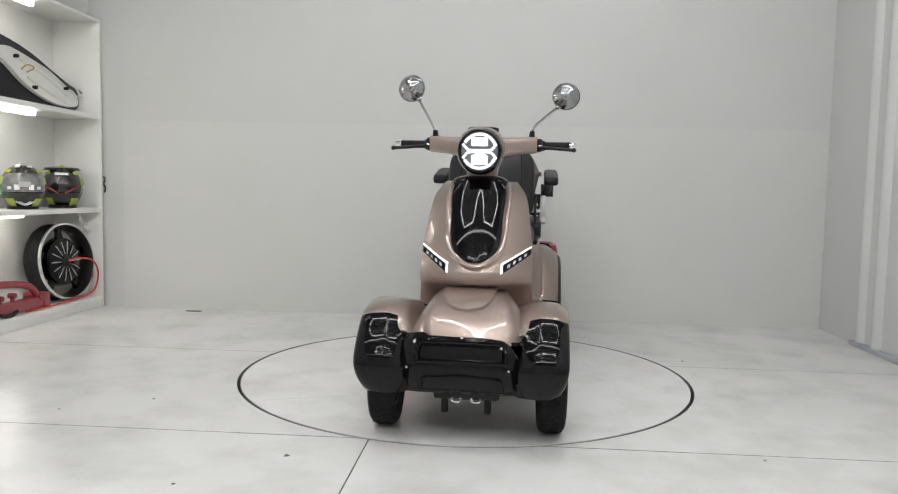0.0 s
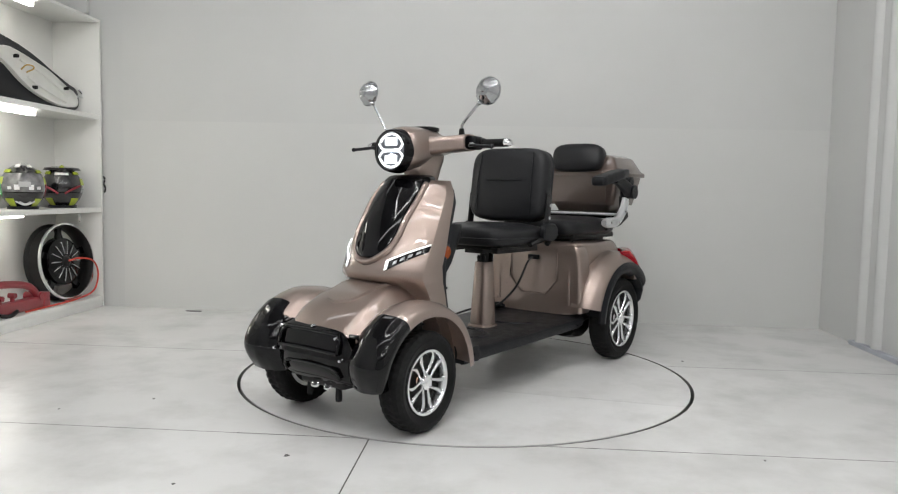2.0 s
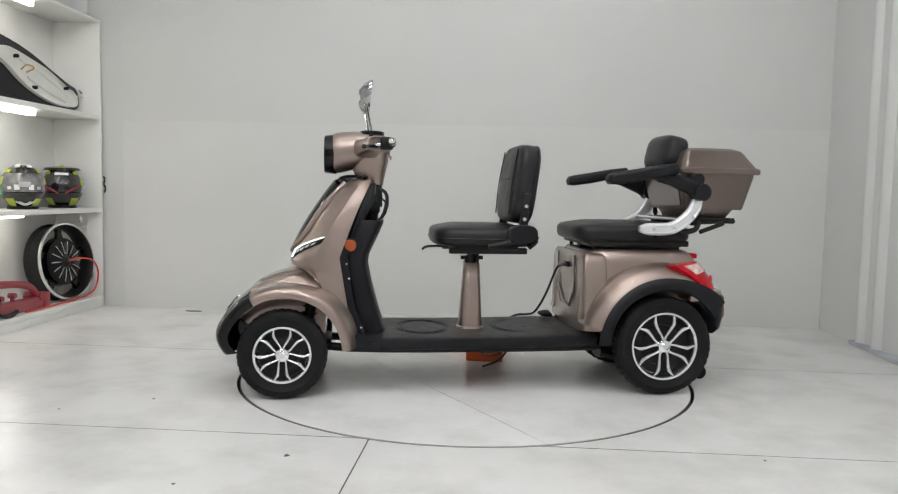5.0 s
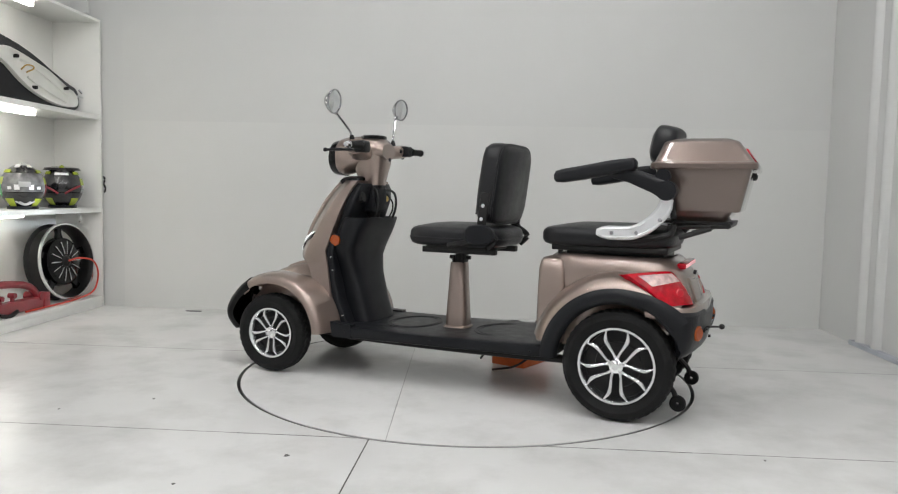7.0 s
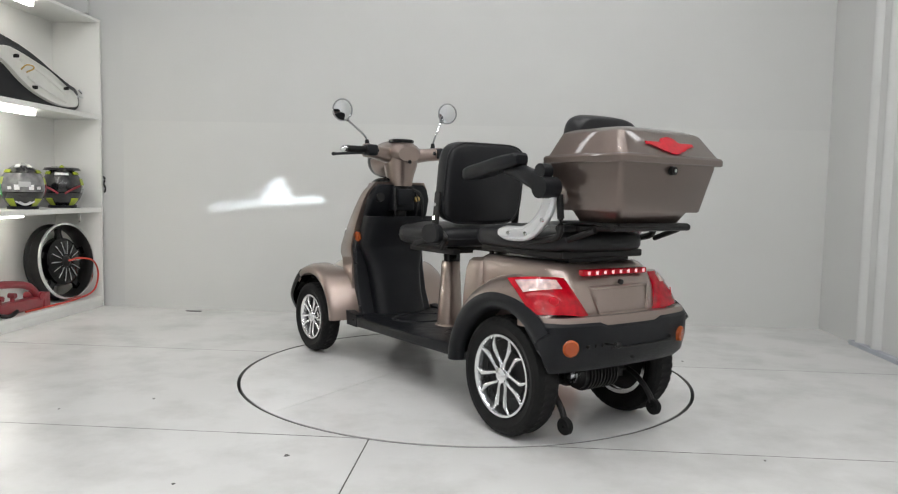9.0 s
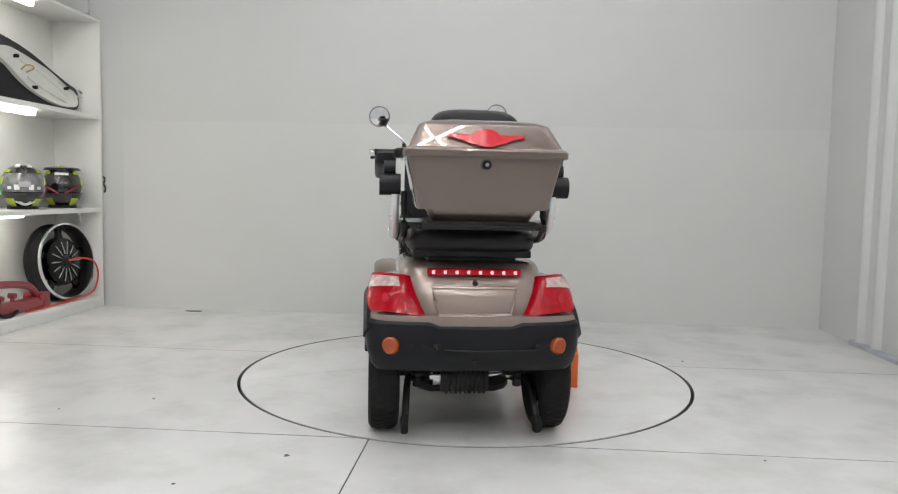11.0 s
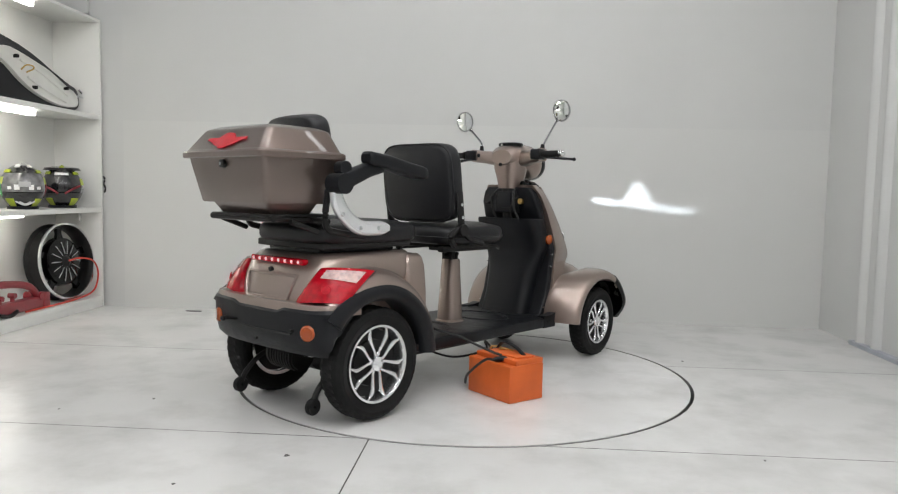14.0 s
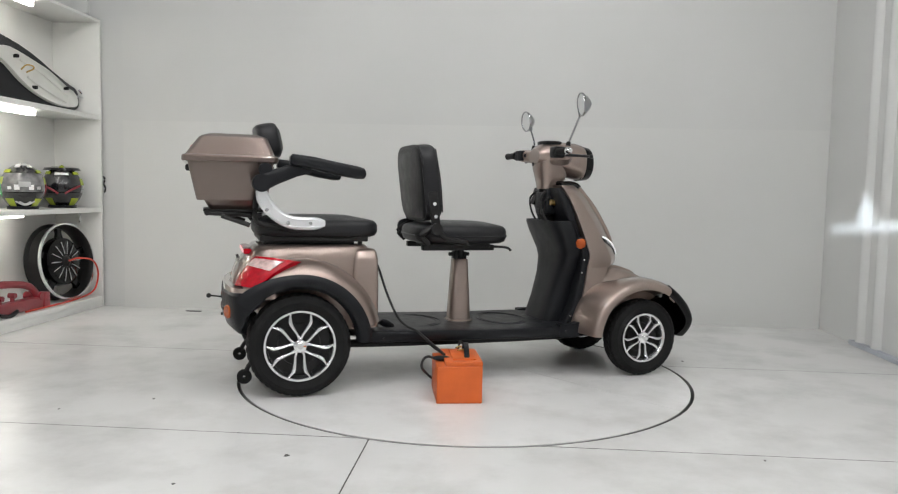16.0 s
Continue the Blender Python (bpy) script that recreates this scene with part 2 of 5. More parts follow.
def lathe(bm, prof, origin=(0, 0, 0), axis="y", seg=48):
    """Turn a closed profile of (radius, along) about an axis through origin."""
    o = Vector(origin)
    rings = []
    for i in range(seg):
        a = 2 * math.pi * i / seg
        c, s = math.cos(a), math.sin(a)
        if axis == "y":
            rings.append([o + Vector((r * c, k, r * s)) for r, k in prof])
        elif axis == "x":
            rings.append([o + Vector((k, r * c, r * s)) for r, k in prof])
        else:
            rings.append([o + Vector((r * c, r * s, k)) for r, k in prof])
    rows = [[bm.verts.new(p) for p in ring] for ring in rings]
    n = len(prof)
    for i in range(seg):
        a, b = rows[i], rows[(i + 1) % seg]
        for j in range(n):
            k = (j + 1) % n
            bm.faces.new((a[j], a[k], b[k], b[j]))
    return bm


BM = bmesh.new


# ------------------------------------------------------------------ the hall
HOLE_R, DISC_R = 1.023, 1.008


def floor_panel(x0, x1, y0, y1):
    bm = BM()
    xs = sorted({x0, x1, *[x for x in [HOLE_R * math.cos(math.pi * i / 96) for i in range(97)] if x0 < x < x1]})
    for a, b in zip(xs, xs[1:]):
        ca, cb = [math.sqrt(max(0.0, HOLE_R ** 2 - x * x)) for x in (a, b)]
        if max(ca, cb) == 0:
            bm.faces.new([bm.verts.new(p) for p in ((a, y0, 0), (b, y0, 0), (b, y1, 0), (a, y1, 0))])
            continue
        la, lb = min(max(ca, y0), y1), min(max(cb, y0), y1)
        if la < y1 or lb < y1:
            bm.faces.new([bm.verts.new(p) for p in ((a, la, 0), (b, lb, 0), (b, y1, 0), (a, y1, 0))])
        ha, hb = max(min(-ca, y1), y0), max(min(-cb, y1), y0)
        if ha > y0 or hb > y0:
            bm.faces.new([bm.verts.new(p) for p in ((a, y0, 0), (b, y0, 0), (b, hb, 0), (a, ha, 0))])
    bmesh.ops.remove_doubles(bm, verts=bm.verts, dist=1e-5)
    return bm


def build_hall():
    bm = BM()
    box(bm, LEFT_X - 0.2, RIGHT_X + 0.2, BACK_Y - 0.2, WALL_Y + 0.2, -0.40, -0.30)
    floor = thing("floor", bm, M_GAP, "dark screed below the white epoxy floor panels", "floor", kind="structure")
    j = 0.0022
    for x0, x1, y0, y1 in ((LEFT_X, -0.274 - j, BACK_Y, -0.975 - j), (-0.274 + j, RIGHT_X, BACK_Y, -0.975 - j),
                           (LEFT_X, RIGHT_X, -0.975 + j, 0.290 - j), (LEFT_X, RIGHT_X, 0.290 + j, WALL_Y)):
        part("floor_panel", floor_panel(x0, x1, y0, y1), M_FLOOR, floor)
    bm = BM()
    for y in (-0.975, 0.290):
        w = math.sqrt(max(0, HOLE_R ** 2 - y * y))
        box(bm, LEFT_X, -w, y - j - 0.001, y + j + 0.001, -0.01, -0.004)
        box(bm, w, RIGHT_X, y - j - 0.001, y + j + 0.001, -0.01, -0.004)
    box(bm, -0.274 - j - 0.001, -0.274 + j + 0.001, BACK_Y, -0.98, -0.01, -0.004)
    part("joint_filler", bm, M_GAP, floor)
    bm = BM()
    loft(bm, [[(HOLE_R * math.cos(math.pi * i / 64), HOLE_R * math.sin(math.pi * i / 64), z) for i in range(128)] for z in (-0.30, 0.0)], True, False)
    part("turntable_rim", bm, M_GAPWALL, floor)
    # the south and rear pieces are out of view, added to set reflections and fill
    for name, b in (("wall_north", (LEFT_X - 0.15, RIGHT_X + 0.15, WALL_Y, WALL_Y + 0.15)), ("wall_west", (LEFT_X - 0.15, LEFT_X, -1.4, WALL_Y)), ("wall_west_rear", (LEFT_X - 0.15, LEFT_X, BACK_Y, -1.4)), ("wall_east_rear", (RIGHT_X, RIGHT_X + 0.15, BACK_Y, -1.4)),
                    ("wall_east", (RIGHT_X, RIGHT_X + 0.15, -1.4, WALL_Y)), ("wall_south", (LEFT_X - 0.15, RIGHT_X + 0.15, BACK_Y - 0.15, BACK_Y))):
        bm = BM()
        box(bm, *b, -0.05, CEIL_Z)
        wall = thing(name, bm, M_DIMWALL if name == "wall_south" or "rear" in name else M_WALL, "plain grey painted showroom wall", "wall", kind="structure")
        if name == "wall_north":
            # thin sheets painting the light bands level with the shelf boards; shaded strip left of them
            for z0, z1, d, m in ((0.0, 0.677, 0.006, M_BAND_LIT), (0.677, 1.285, 0.004, M_BAND_LIT), (1.285, 1.922, 0.003, M_BAND_SHADED), (1.922, CEIL_Z, 0.002, M_BAND_SHADED)):
                bm = BM()
                loft(bm, [[(-2.45, WALL_Y - d, z), (RIGHT_X - 0.002, WALL_Y - d, z), (RIGHT_X - 0.002, WALL_Y + 0.01, z), (-2.45, WALL_Y + 0.01, z)] for z in (z0, z1)])
                part("wall_light_band", bm, m, wall)
    bm = BM()
    box(bm, LEFT_X - 0.15, RIGHT_X + 0.15, BACK_Y - 0.15, WALL_Y + 0.15, CEIL_Z, CEIL_Z + 0.1)
    thing("ceiling", bm, M_CEIL, "plain pale ceiling of the hall", "ceiling", kind="structure")
    # right wall: folded sheet cover and conduit, blue-grey skirting
    bm = BM()
    box(bm, RIGHT_X - 0.036, RIGHT_X, BACK_Y, 1.06, 0.0, 0.026, 0.002)
    thing("baseboard", bm, M_BLUE, "blue-grey skirting strip along the side wall", "baseboard", kind="structure")
    for y, r in ((0.985, 0.045), (0.80, 0.05)):
        bm = BM()
        prof = [(RIGHT_X - 0.03 * max(0, math.sin(math.pi * i / 10)) - 0.001, y - r + 2 * r * i / 10) for i in range(11)]
        loft(bm, [[(x, yy, z) for x, yy in prof] + [(RIGHT_X + 0.002, y + r, z), (RIGHT_X + 0.002, y - r, z)] for z in (0.0, CEIL_Z)])
        thing("trim", bm, M_WALL, "rounded white vertical cover strip on the side wall", "trim", kind="structure")
    # corner post above the shelf unit
    bm = BM()
    box(bm, -2.80, -2.68, WALL_Y - 0.03, WALL_Y, 2.0, CEIL_Z, 0.004)
    thing("trim", bm, M_WALL, "pale duct strip on the wall over the shelf", "trim", kind="structure")
    # floor outlet cover
    bm = BM()
    loft(bm, [[(-1.912 + x, 1.442 + y, z) for x, y in rounded(0.055, 0.02, 2.5, 24)] for z in (-0.004, 0.003)])
    thing("floor_vent", bm, M_DARKMETAL, "small dark oval outlet cover set in the floor", "floor vent")
    bm = BM()
    for x, y, r in ((-0.503, -1.169, 0.009), (-0.752, -1.432, 0.005), (-1.20, -0.62, 0.005), (1.02, -1.02, 0.004), (1.10, 0.42, 0.006), (-1.48, -0.80, 0.004)):
        loft(bm, [[(x + k * r * (1 + 0.35 * math.sin(3 * a + x * 9)) * math.cos(a), y + k * r * 1.2 * math.sin(a), z) for a in [2 * math.pi * i / 9 for i in range(9)]] for k, z in ((1.0, 0.0), (0.8, 0.0015))])
    tagged(thing("dirt_specks", bm, M_GAP, "few dark specks of dirt on the white floor", "dirt"), kind="stuff")
    # ceiling tubes in hexagons
    for cx, cy in itertools.product((-0.80, 0.80), (-3.70, -1.20)):
        bm = BM()
        box(bm, cx - 0.03, cx + 0.03, cy - 0.03, cy + 0.03, 2.98, CEIL_Z, 0.004)
        fixture = thing("ceiling_light", bm, M_BOARD, "hexagonal ceiling lamp of thin white tubes", "ceiling light", "hexagonal ceiling lamps")
        for i in range(6):
            a, b = math.pi * i / 3, math.pi * (i + 1) / 3
            bm = BM()
            cyl(bm, (cx + 0.785 * math.cos(a), cy + 0.785 * math.sin(a), 2.97), (cx + 0.785 * math.cos(b), cy + 0.785 * math.sin(b), 2.97), 0.012, seg=8)
            part("tube", bm, M_CEILTUBE, fixture, "lit white tube")
        bm = BM()
        for i in range(3):
            a = math.pi * i / 3
            cyl(bm, (cx + 0.785 * math.cos(a), cy + 0.785 * math.sin(a), 2.985), (cx - 0.785 * math.cos(a), cy - 0.785 * math.sin(a), 2.985), 0.006, seg=6)
        part("hanger", bm, M_BOARD, fixture)


build_hall()


# ------------------------------------------------------------------ turntable
def build_turntable():
    bm = BM()
    n = 128
    ring = lambda r, z: [(r * math.cos(2 * math.pi * i / n), r * math.sin(2 * math.pi * i / n), z) for i in range(n)]
    loft(bm, [ring(DISC_R, -0.26), ring(DISC_R, -0.004)])
    disc = thing("turntable", bm, M_GAPWALL, "round white floor turntable with a straight joint", "turntable")
    # two painted halves with an open joint between them
    a, b = Vector((-0.135, 0.99, 0)), Vector((0.625, -0.78, 0))
    d = (b - a).normalized()
    nrm = Vector((-d.y, d.x, 0))
    for side in (1, -1):
        bm = BM()
        o = nrm * (0.0010 * side)
        ends = []
        for sign in (-1, 1):
            base = a + o
            q = base.dot(d)
            h = math.sqrt(DISC_R ** 2 - (base - d * q).length_squared)
            p = base - d * q + d * (sign * h)
            ends.append(math.atan2(p.y, p.x))
        a0, a1 = ends
        if side > 0:
            a0, a1 = a1, a0
        while a1 < a0:
            a1 += 2 * math.pi
        loop = [Vector((DISC_R * math.cos(a0 + (a1 - a0) * i / 160), DISC_R * math.sin(a0 + (a1 - a0) * i / 160), 0)) for i in range(161)]
        loft(bm, [[p + Vector((0, 0, -0.0035)) for p in loop], loop])
        part("disc_half", bm, M_DISC, disc)
    return disc


turntable = build_turntable()

# ------------------------------------------------------------------ the scooter (x forward from the rear axle, y to its left)
AXIS = Vector((0.7876, -0.0936, 0))
scooter = tagged(new("mobility_scooter"), "four-wheeled champagne mobility scooter with two black seats on a turntable", "mobility scooter")
FX, FZ, RZ = 1.585, 0.180, 0.210


def wheel(x, y, z, side, big, turn=0.0):
    """side: 1 left, -1 right; the visible face points outwards."""
    rt, rr, w = (0.210, 0.146, 0.105) if big else (0.180, 0.117, 0.095)
    hw = w / 2
    o = side * hw
    bm = BM()
    prof = [(rr + 0.002, o * 0.66), (rr - 0.002, o * 0.86), (rr - 0.010, o * 0.86), (rr - 0.015, o * 0.72), (rr - 0.017, o * 0.2), (rr - 0.020, -o * 0.7), (rr - 0.006, -o * 0.7)]
    lathe(bm, prof, seg=56)
    ob = part("wheel", bm, M_ALLOY, scooter, "black pneumatic tyre on a silver split-spoke alloy rim")
    ob.matrix_local = pose(x, y, z, 0, 0, turn)
    rim = ob
    bm = BM()
    prof = [(rr - 0.004, -hw * 0.62), (rr + 0.010, -hw * 0.80), (rr + 0.030, -hw), (rt - 0.020, -hw * 0.97), (rt - 0.007, -hw * 0.80), (rt - 0.001, -hw * 0.45), (rt, 0),
            (rt - 0.001, hw * 0.45), (rt - 0.007, hw * 0.80), (rt - 0.020, hw * 0.97), (rr + 0.030, hw), (rr + 0.010, hw * 0.80), (rr - 0.004, hw * 0.62), (rr - 0.012, hw * 0.5), (rr - 0.012, -hw * 0.5)]
    # tread: grooves cut across both shoulders, a zigzag groove on the crown
    nblk = 44 if big else 38
    seg = nblk * 4
    rows = []
    for i in range(seg):
        a = 2 * math.pi * i / seg
        row = []
        for k, (r, yy) in enumerate(prof):
            if 3 <= k <= 9:
                phase = (i + (2 if k > 6 else 0) + (k - 6) * (1 if k > 6 else -1)) % 4
                if k != 6 and phase == 0:
                    r -= 0.0035 if k not in (3, 9) else 0.002
                if k == 6:
                    yy += 0.008 * (1 if i % 4 < 2 else -1)
                    r -= 0.006
            row.append((r * math.cos(a), yy, r * math.sin(a)))
        rows.append([bm.verts.new(p) for p in row])
    for i in range(seg):
        p, q = rows[i], rows[(i + 1) % seg]
        for k in range(len(prof)):
            j = (k + 1) % len(prof)
            bm.faces.new((p[k], p[j], q[j], q[k]))
    tyre = part("tyre", bm, M_RUBBER, ob, sharp=25)
    bm = BM()
    prof = [(0.02, o * 0.05), (rr - 0.02, -o * 0.1), (rr - 0.02, -o * 0.2), (0.02, -o * 0.1)]
    lathe(bm, prof, seg=40)
    lathe(bm, [(0.02, o * 0.05), (rr * 0.58, o * 0.10), (rr * 0.60, -o * 0.1), (0.02, -o * 0.1)], seg=40)
    part("brake_drum", bm, M_DARKMETAL, rim)
    # five wishbone spokes
    k = rr / 0.146
    for i in range(5):
        bm = BM()
        base = 2 * math.pi * i / 5 + 0.3
        for s in (1, -1):
            pts = []
            for r, da in ((0.024, 0.10), (0.046, 0.24), (0.075, 0.37), (0.106, 0.395), (0.137, 0.29)):
                a = base + s * da
                pts.append((r * k * math.cos(a), o * (0.54 + 0.20 * (r / 0.133)), r * k * math.sin(a)))
            tube(bm, pts, 0.0085 * k, seg=8, n=6, wide=1.0, up=(0, 1, 0), radii=[0.0075 * k, 0.0055 * k, 0.0072 * k, 0.0090 * k, 0.0025 * k])
        part("spoke", bm, M_ALLOY, rim)
    bm = BM()
    lathe(bm, [(0.0005, o * 0.98), (0.012, o * 0.98), (0.016, o * 0.92), (0.026, o * 0.82), (0.030, o * 0.66), (0.030, o * 0.3), (0.0005, o * 0.3)], seg=28)
    part("hub_cap", bm, M_CHROME, rim)
    if not big:
        bm = BM()
        for i in range(5):
            a = 2 * math.pi * i / 5
            cyl(bm, (0.021 * math.cos(a), o * 0.78, 0.021 * math.sin(a)), (0.021 * math.cos(a), o * 0.88, 0.021 * math.sin(a)), 0.0035, seg=6)
        part("wheel_nuts", bm, M_CHROME, rim)
    return ob


def shield_x(y, z, lift=0.0):
    zs = (0.20, 0.33, 0.45, 0.495, 0.52, 0.56, 0.64, 0.71, 0.79, 0.84, 0.885)
    xe = bend(z, zs, (1.300, 1.385, 1.440, 1.462, 1.478, 1.468, 1.422, 1.385, 1.335, 1.302, 1.270))
    xn = bend(z, zs, (1.325, 1.410, 1.470, 1.535, 1.575, 1.572, 1.535, 1.497, 1.445, 1.410, 1.375))
    hw = bend(z, zs, (0.215, 0.215, 0.210, 0.205, 0.206, 0.208, 0.205, 0.197, 0.186, 0.172, 0.140))
    s = min(1, abs(y) / hw)
    return xn - (xn - xe) * s ** 2.4 + lift, hw


def build_front():
    # outer leg shield
    bm = BM()
    zs = [0.20, 0.26, 0.33, 0.40, 0.45, 0.475, 0.495, 0.505, 0.52, 0.54, 0.56, 0.60, 0.64, 0.68, 0.71, 0.75, 0.79, 0.82, 0.84, 0.865, 0.885]
    rings = []
    for z in zs:
        hw = shield_x(0, z)[1]
        xb = np.interp(z, (0.20, 0.33, 0.56, 0.74, 0.885), (1.262, 1.325, 1.365, 1.300, 1.235))
        ss = [math.sin(math.pi / 2 * (i / 14 - 1)) for i in range(29)]
        front = [(shield_x(s * hw, z)[0], s * hw, z) for s in ss]
        rings.append(front + [(xb, hw, z), (xb, hw - 0.012, z), (xb, -hw + 0.012, z), (xb, -hw, z)])
    loft(bm, rings)
    shield = part("leg_shield", bm, M_PAINT, scooter, sharp=50)

    def onshield(y, z, lift=0.0):
        return Vector((shield_x(y, z)[0] + lift, y, z + lift * 0.45))

    def half(z):
        return 0.094 * max(0.003, 1 - ((0.735 - z) / 0.1455) ** 3.0) ** 0.40 if z < 0.735 else np.interp(z, (0.735, 0.80, 0.84, 0.885), (0.094, 0.100, 0.101, 0.092))
    bm = BM()
    patch(bm, lambda u, v: onshield((2 * u - 1) * half(0.590 + 0.29 * v ** 1.7), 0.590 + 0.29 * v ** 1.7, 0.008 + 0.006 * (1 - (2 * u - 1) ** 2)), 28, 36, 0.016, lambda u, v: (-1, 0, -0.45))
    part("front_panel", bm, M_GLOSS, shield, "gloss black shield-shaped front panel")
    bm = BM()
    pts = [onshield(half(z) + 0.012, z, 0.004) for z in (0.87, 0.80, 0.735, 0.68, 0.64, 0.615)] + [onshield(0.042, 0.586, 0.004)]
    pts += [onshield(0.0, 0.574, 0.004)] + [Vector((p.x, -p.y, p.z)) for p in pts[::-1]]
    tube(bm, pts, 0.0115, seg=8, n=6)
    part("panel_surround", bm, M_PAINT, shield)
    bm = BM()
    loft(bm, [[(cx + x, y, z) for x, y in rounded(hx, hy, 2.6, 32)] for cx, hx, hy, z in ((1.318, 0.066, 0.112, 0.868), (1.316, 0.070, 0.108, 0.884), (1.306, 0.066, 0.096, 0.898), (1.296, 0.052, 0.074, 0.906))])
    part("panel_hood", bm, M_GLOSS, shield, "gloss black hood over the front panel")
    # indicators
    for s in (1, -1):
        def ind(u, v, lift=0.005):
            y = s * (0.095 + 0.107 * u)
            z = 0.548 + 0.068 * u + (0.026 + 0.010 * (1 - u)) * v
            return onshield(y, z, lift)
        bm = BM()
        patch(bm, lambda u, v: ind(u, v), 12, 4, 0.012, lambda u, v: (-1, 0, 0))
        lamp = part("indicator", bm, M_GLOSS, scooter, "slanting front indicator with lit white edge")
        bm = BM()
        patch(bm, lambda u, v: ind(u, 0.82 + 0.18 * v, 0.009), 12, 2, 0.008, lambda u, v: (-1, 0, 0))
        patch(bm, lambda u, v: ind(0.07 * u, v, 0.009), 2, 4, 0.008, lambda u, v: (-1, 0, 0))
        part("light_guide", bm, M_LED, lamp)
        for q in (0.22, 0.40, 0.58, 0.76):
            bm = BM()
            patch(bm, lambda u, v: ind(q + 0.09 * u, 0.18 + 0.35 * v, 0.007), 2, 2, 0.006, lambda u, v: (-1, 0, 0))
            part("led_pod", bm, M_LEDDIM, lamp)
    # black inner panel with glove tray
    bm = BM()
    rings = []
    for z, xf, xr, hw in ((0.235, 1.290, 1.165, 0.135), (0.34, 1.335, 1.198, 0.132), (0.45, 1.36, 1.228, 0.140), (0.53, 1.37, 1.244, 0.165), (0.57, 1.365, 1.240, 0.186),
                          (0.66, 1.335, 1.198, 0.192), (0.705, 1.315, 1.180, 0.188), (0.716, 1.31, 1.180, 0.184)):
        rings.append([((xf + xr) / 2 + x, y, z) for x, y in rounded((xf - xr) / 2, hw, 3.6, 36)])
    # tray opening: step down inside
    rings.append([((1.31 + 1.190) / 2 + x, y, 0.716) for x, y in rounded((1.31 - 1.190) / 2 - 0.003, 0.174, 3.6, 36)])
    rings.append([((1.31 + 1.205) / 2 + x, y, 0.640) for x, y in rounded((1.31 - 1.205) / 2 - 0.004, 0.162, 3.6, 36)])
    loft(bm, rings)
    inner = part("inner_panel", bm, M_PLASTIC, scooter, "matt black inner leg panel with open tray", sharp=40)
    bm = BM()
    rings = []
    for z, xf, xr, hw in ((0.225, 1.285, 1.240, 0.200), (0.33, 1.335, 1.292, 0.202), (0.45, 1.352, 1.318, 0.200), (0.56, 1.372, 1.330, 0.200), (0.64, 1.345, 1.300, 0.196)):
        rings.append([((xf + xr) / 2 + x, y, z) for x, y in rrect((xf - xr) / 2, hw, 0.010, 3)])
    loft(bm, rings)
    part("side_flange", bm, M_PLASTIC, inner)
    bm = BM()
    rings = []
    for z, xf, xr, hw in ((0.64, 1.335, 1.285, 0.178), (0.74, 1.30, 1.250, 0.178), (0.80, 1.285, 1.225, 0.172), (0.85, 1.27, 1.215, 0.152), (0.872, 1.262, 1.215, 0.13)):
        rings.append([((xf + xr) / 2 + x, y, z) for x, y in rounded((xf - xr) / 2, hw, 6, 32)])
    loft(bm, rings)
    part("dash_back", bm, M_PLASTIC, inner)
    bm = BM()
    cyl(bm, (1.24, 0, 0.66), (1.215, 0, 0.90), 0.030, 0.032, 16)
    column = part("steering_column", bm, M_DARKMETAL, scooter)
    bm = BM()
    box(bm, 1.196, 1.286, -0.062, 0.062, 0.742, 0.866, 0.010)
    box(bm, 1.186, 1.200, -0.040, 0.040, 0.770, 0.850, 0.004)
    part("steering_block", bm, M_PLASTIC, column)
    for sy, z in itertools.product((1, -1), (0.775, 0.815, 0.848)):
        bm = BM()
        cyl(bm, (1.262, sy * 0.060, z), (1.262, sy * 0.067, z), 0.006, 0.005, 10)
        part("bolt", bm, M_DARKMETAL, column)
    bm = BM()
    tube(bm, [(1.205, -0.045, 0.855), (1.165, -0.075, 0.83), (1.160, -0.085, 0.77), (1.190, -0.10, 0.70)], 0.006, 8, 6)
    tube(bm, [(1.205, 0.05, 0.86), (1.172, 0.07, 0.82), (1.180, 0.06, 0.75), (1.215, 0.05, 0.69)], 0.005, 8, 6)
    part("control_cables", bm, M_CABLE, column)
    bm = BM()
    cyl(bm, (1.235, 0.125, 0.805), (1.212, 0.125, 0.81), 0.022, 0.022, 18)
    part("charging_socket", bm, M_DARKMETAL, inner, "round dark socket with a cap")
    bm = BM()
    cyl(bm, (1.235, -0.085, 0.80), (1.208, -0.085, 0.803), 0.014, 0.014, 16)
    part("key_switch", bm, M_BRASS, inner, "brass key switch")
    bm = BM()
    tube(bm, [(1.21, -0.075, 0.83), (1.17, -0.065, 0.79), (1.165, -0.06, 0.75), (1.18, -0.06, 0.72)], 0.004, 6)
    part("bag_hook", bm, M_DARKMETAL, inner)
    for s in (1, -1):
        bm = BM()
        lathe(bm, [(0.0005, 0.012), (0.020, 0.012), (0.026, 0.008), (0.026, -0.012), (0.0005, -0.012)], (0, 0, 0), "y", 24)
        bmesh.ops.transform(bm, matrix=pose(1.322, s * 0.187, 0.612, 0, 0, 0) @ (Matrix.Identity(4) if s > 0 else pose(0, 0, 0, 0, 0, 180)), verts=bm.verts)
        part("side_reflector", bm, M_AMBER, inner, "round amber reflector")
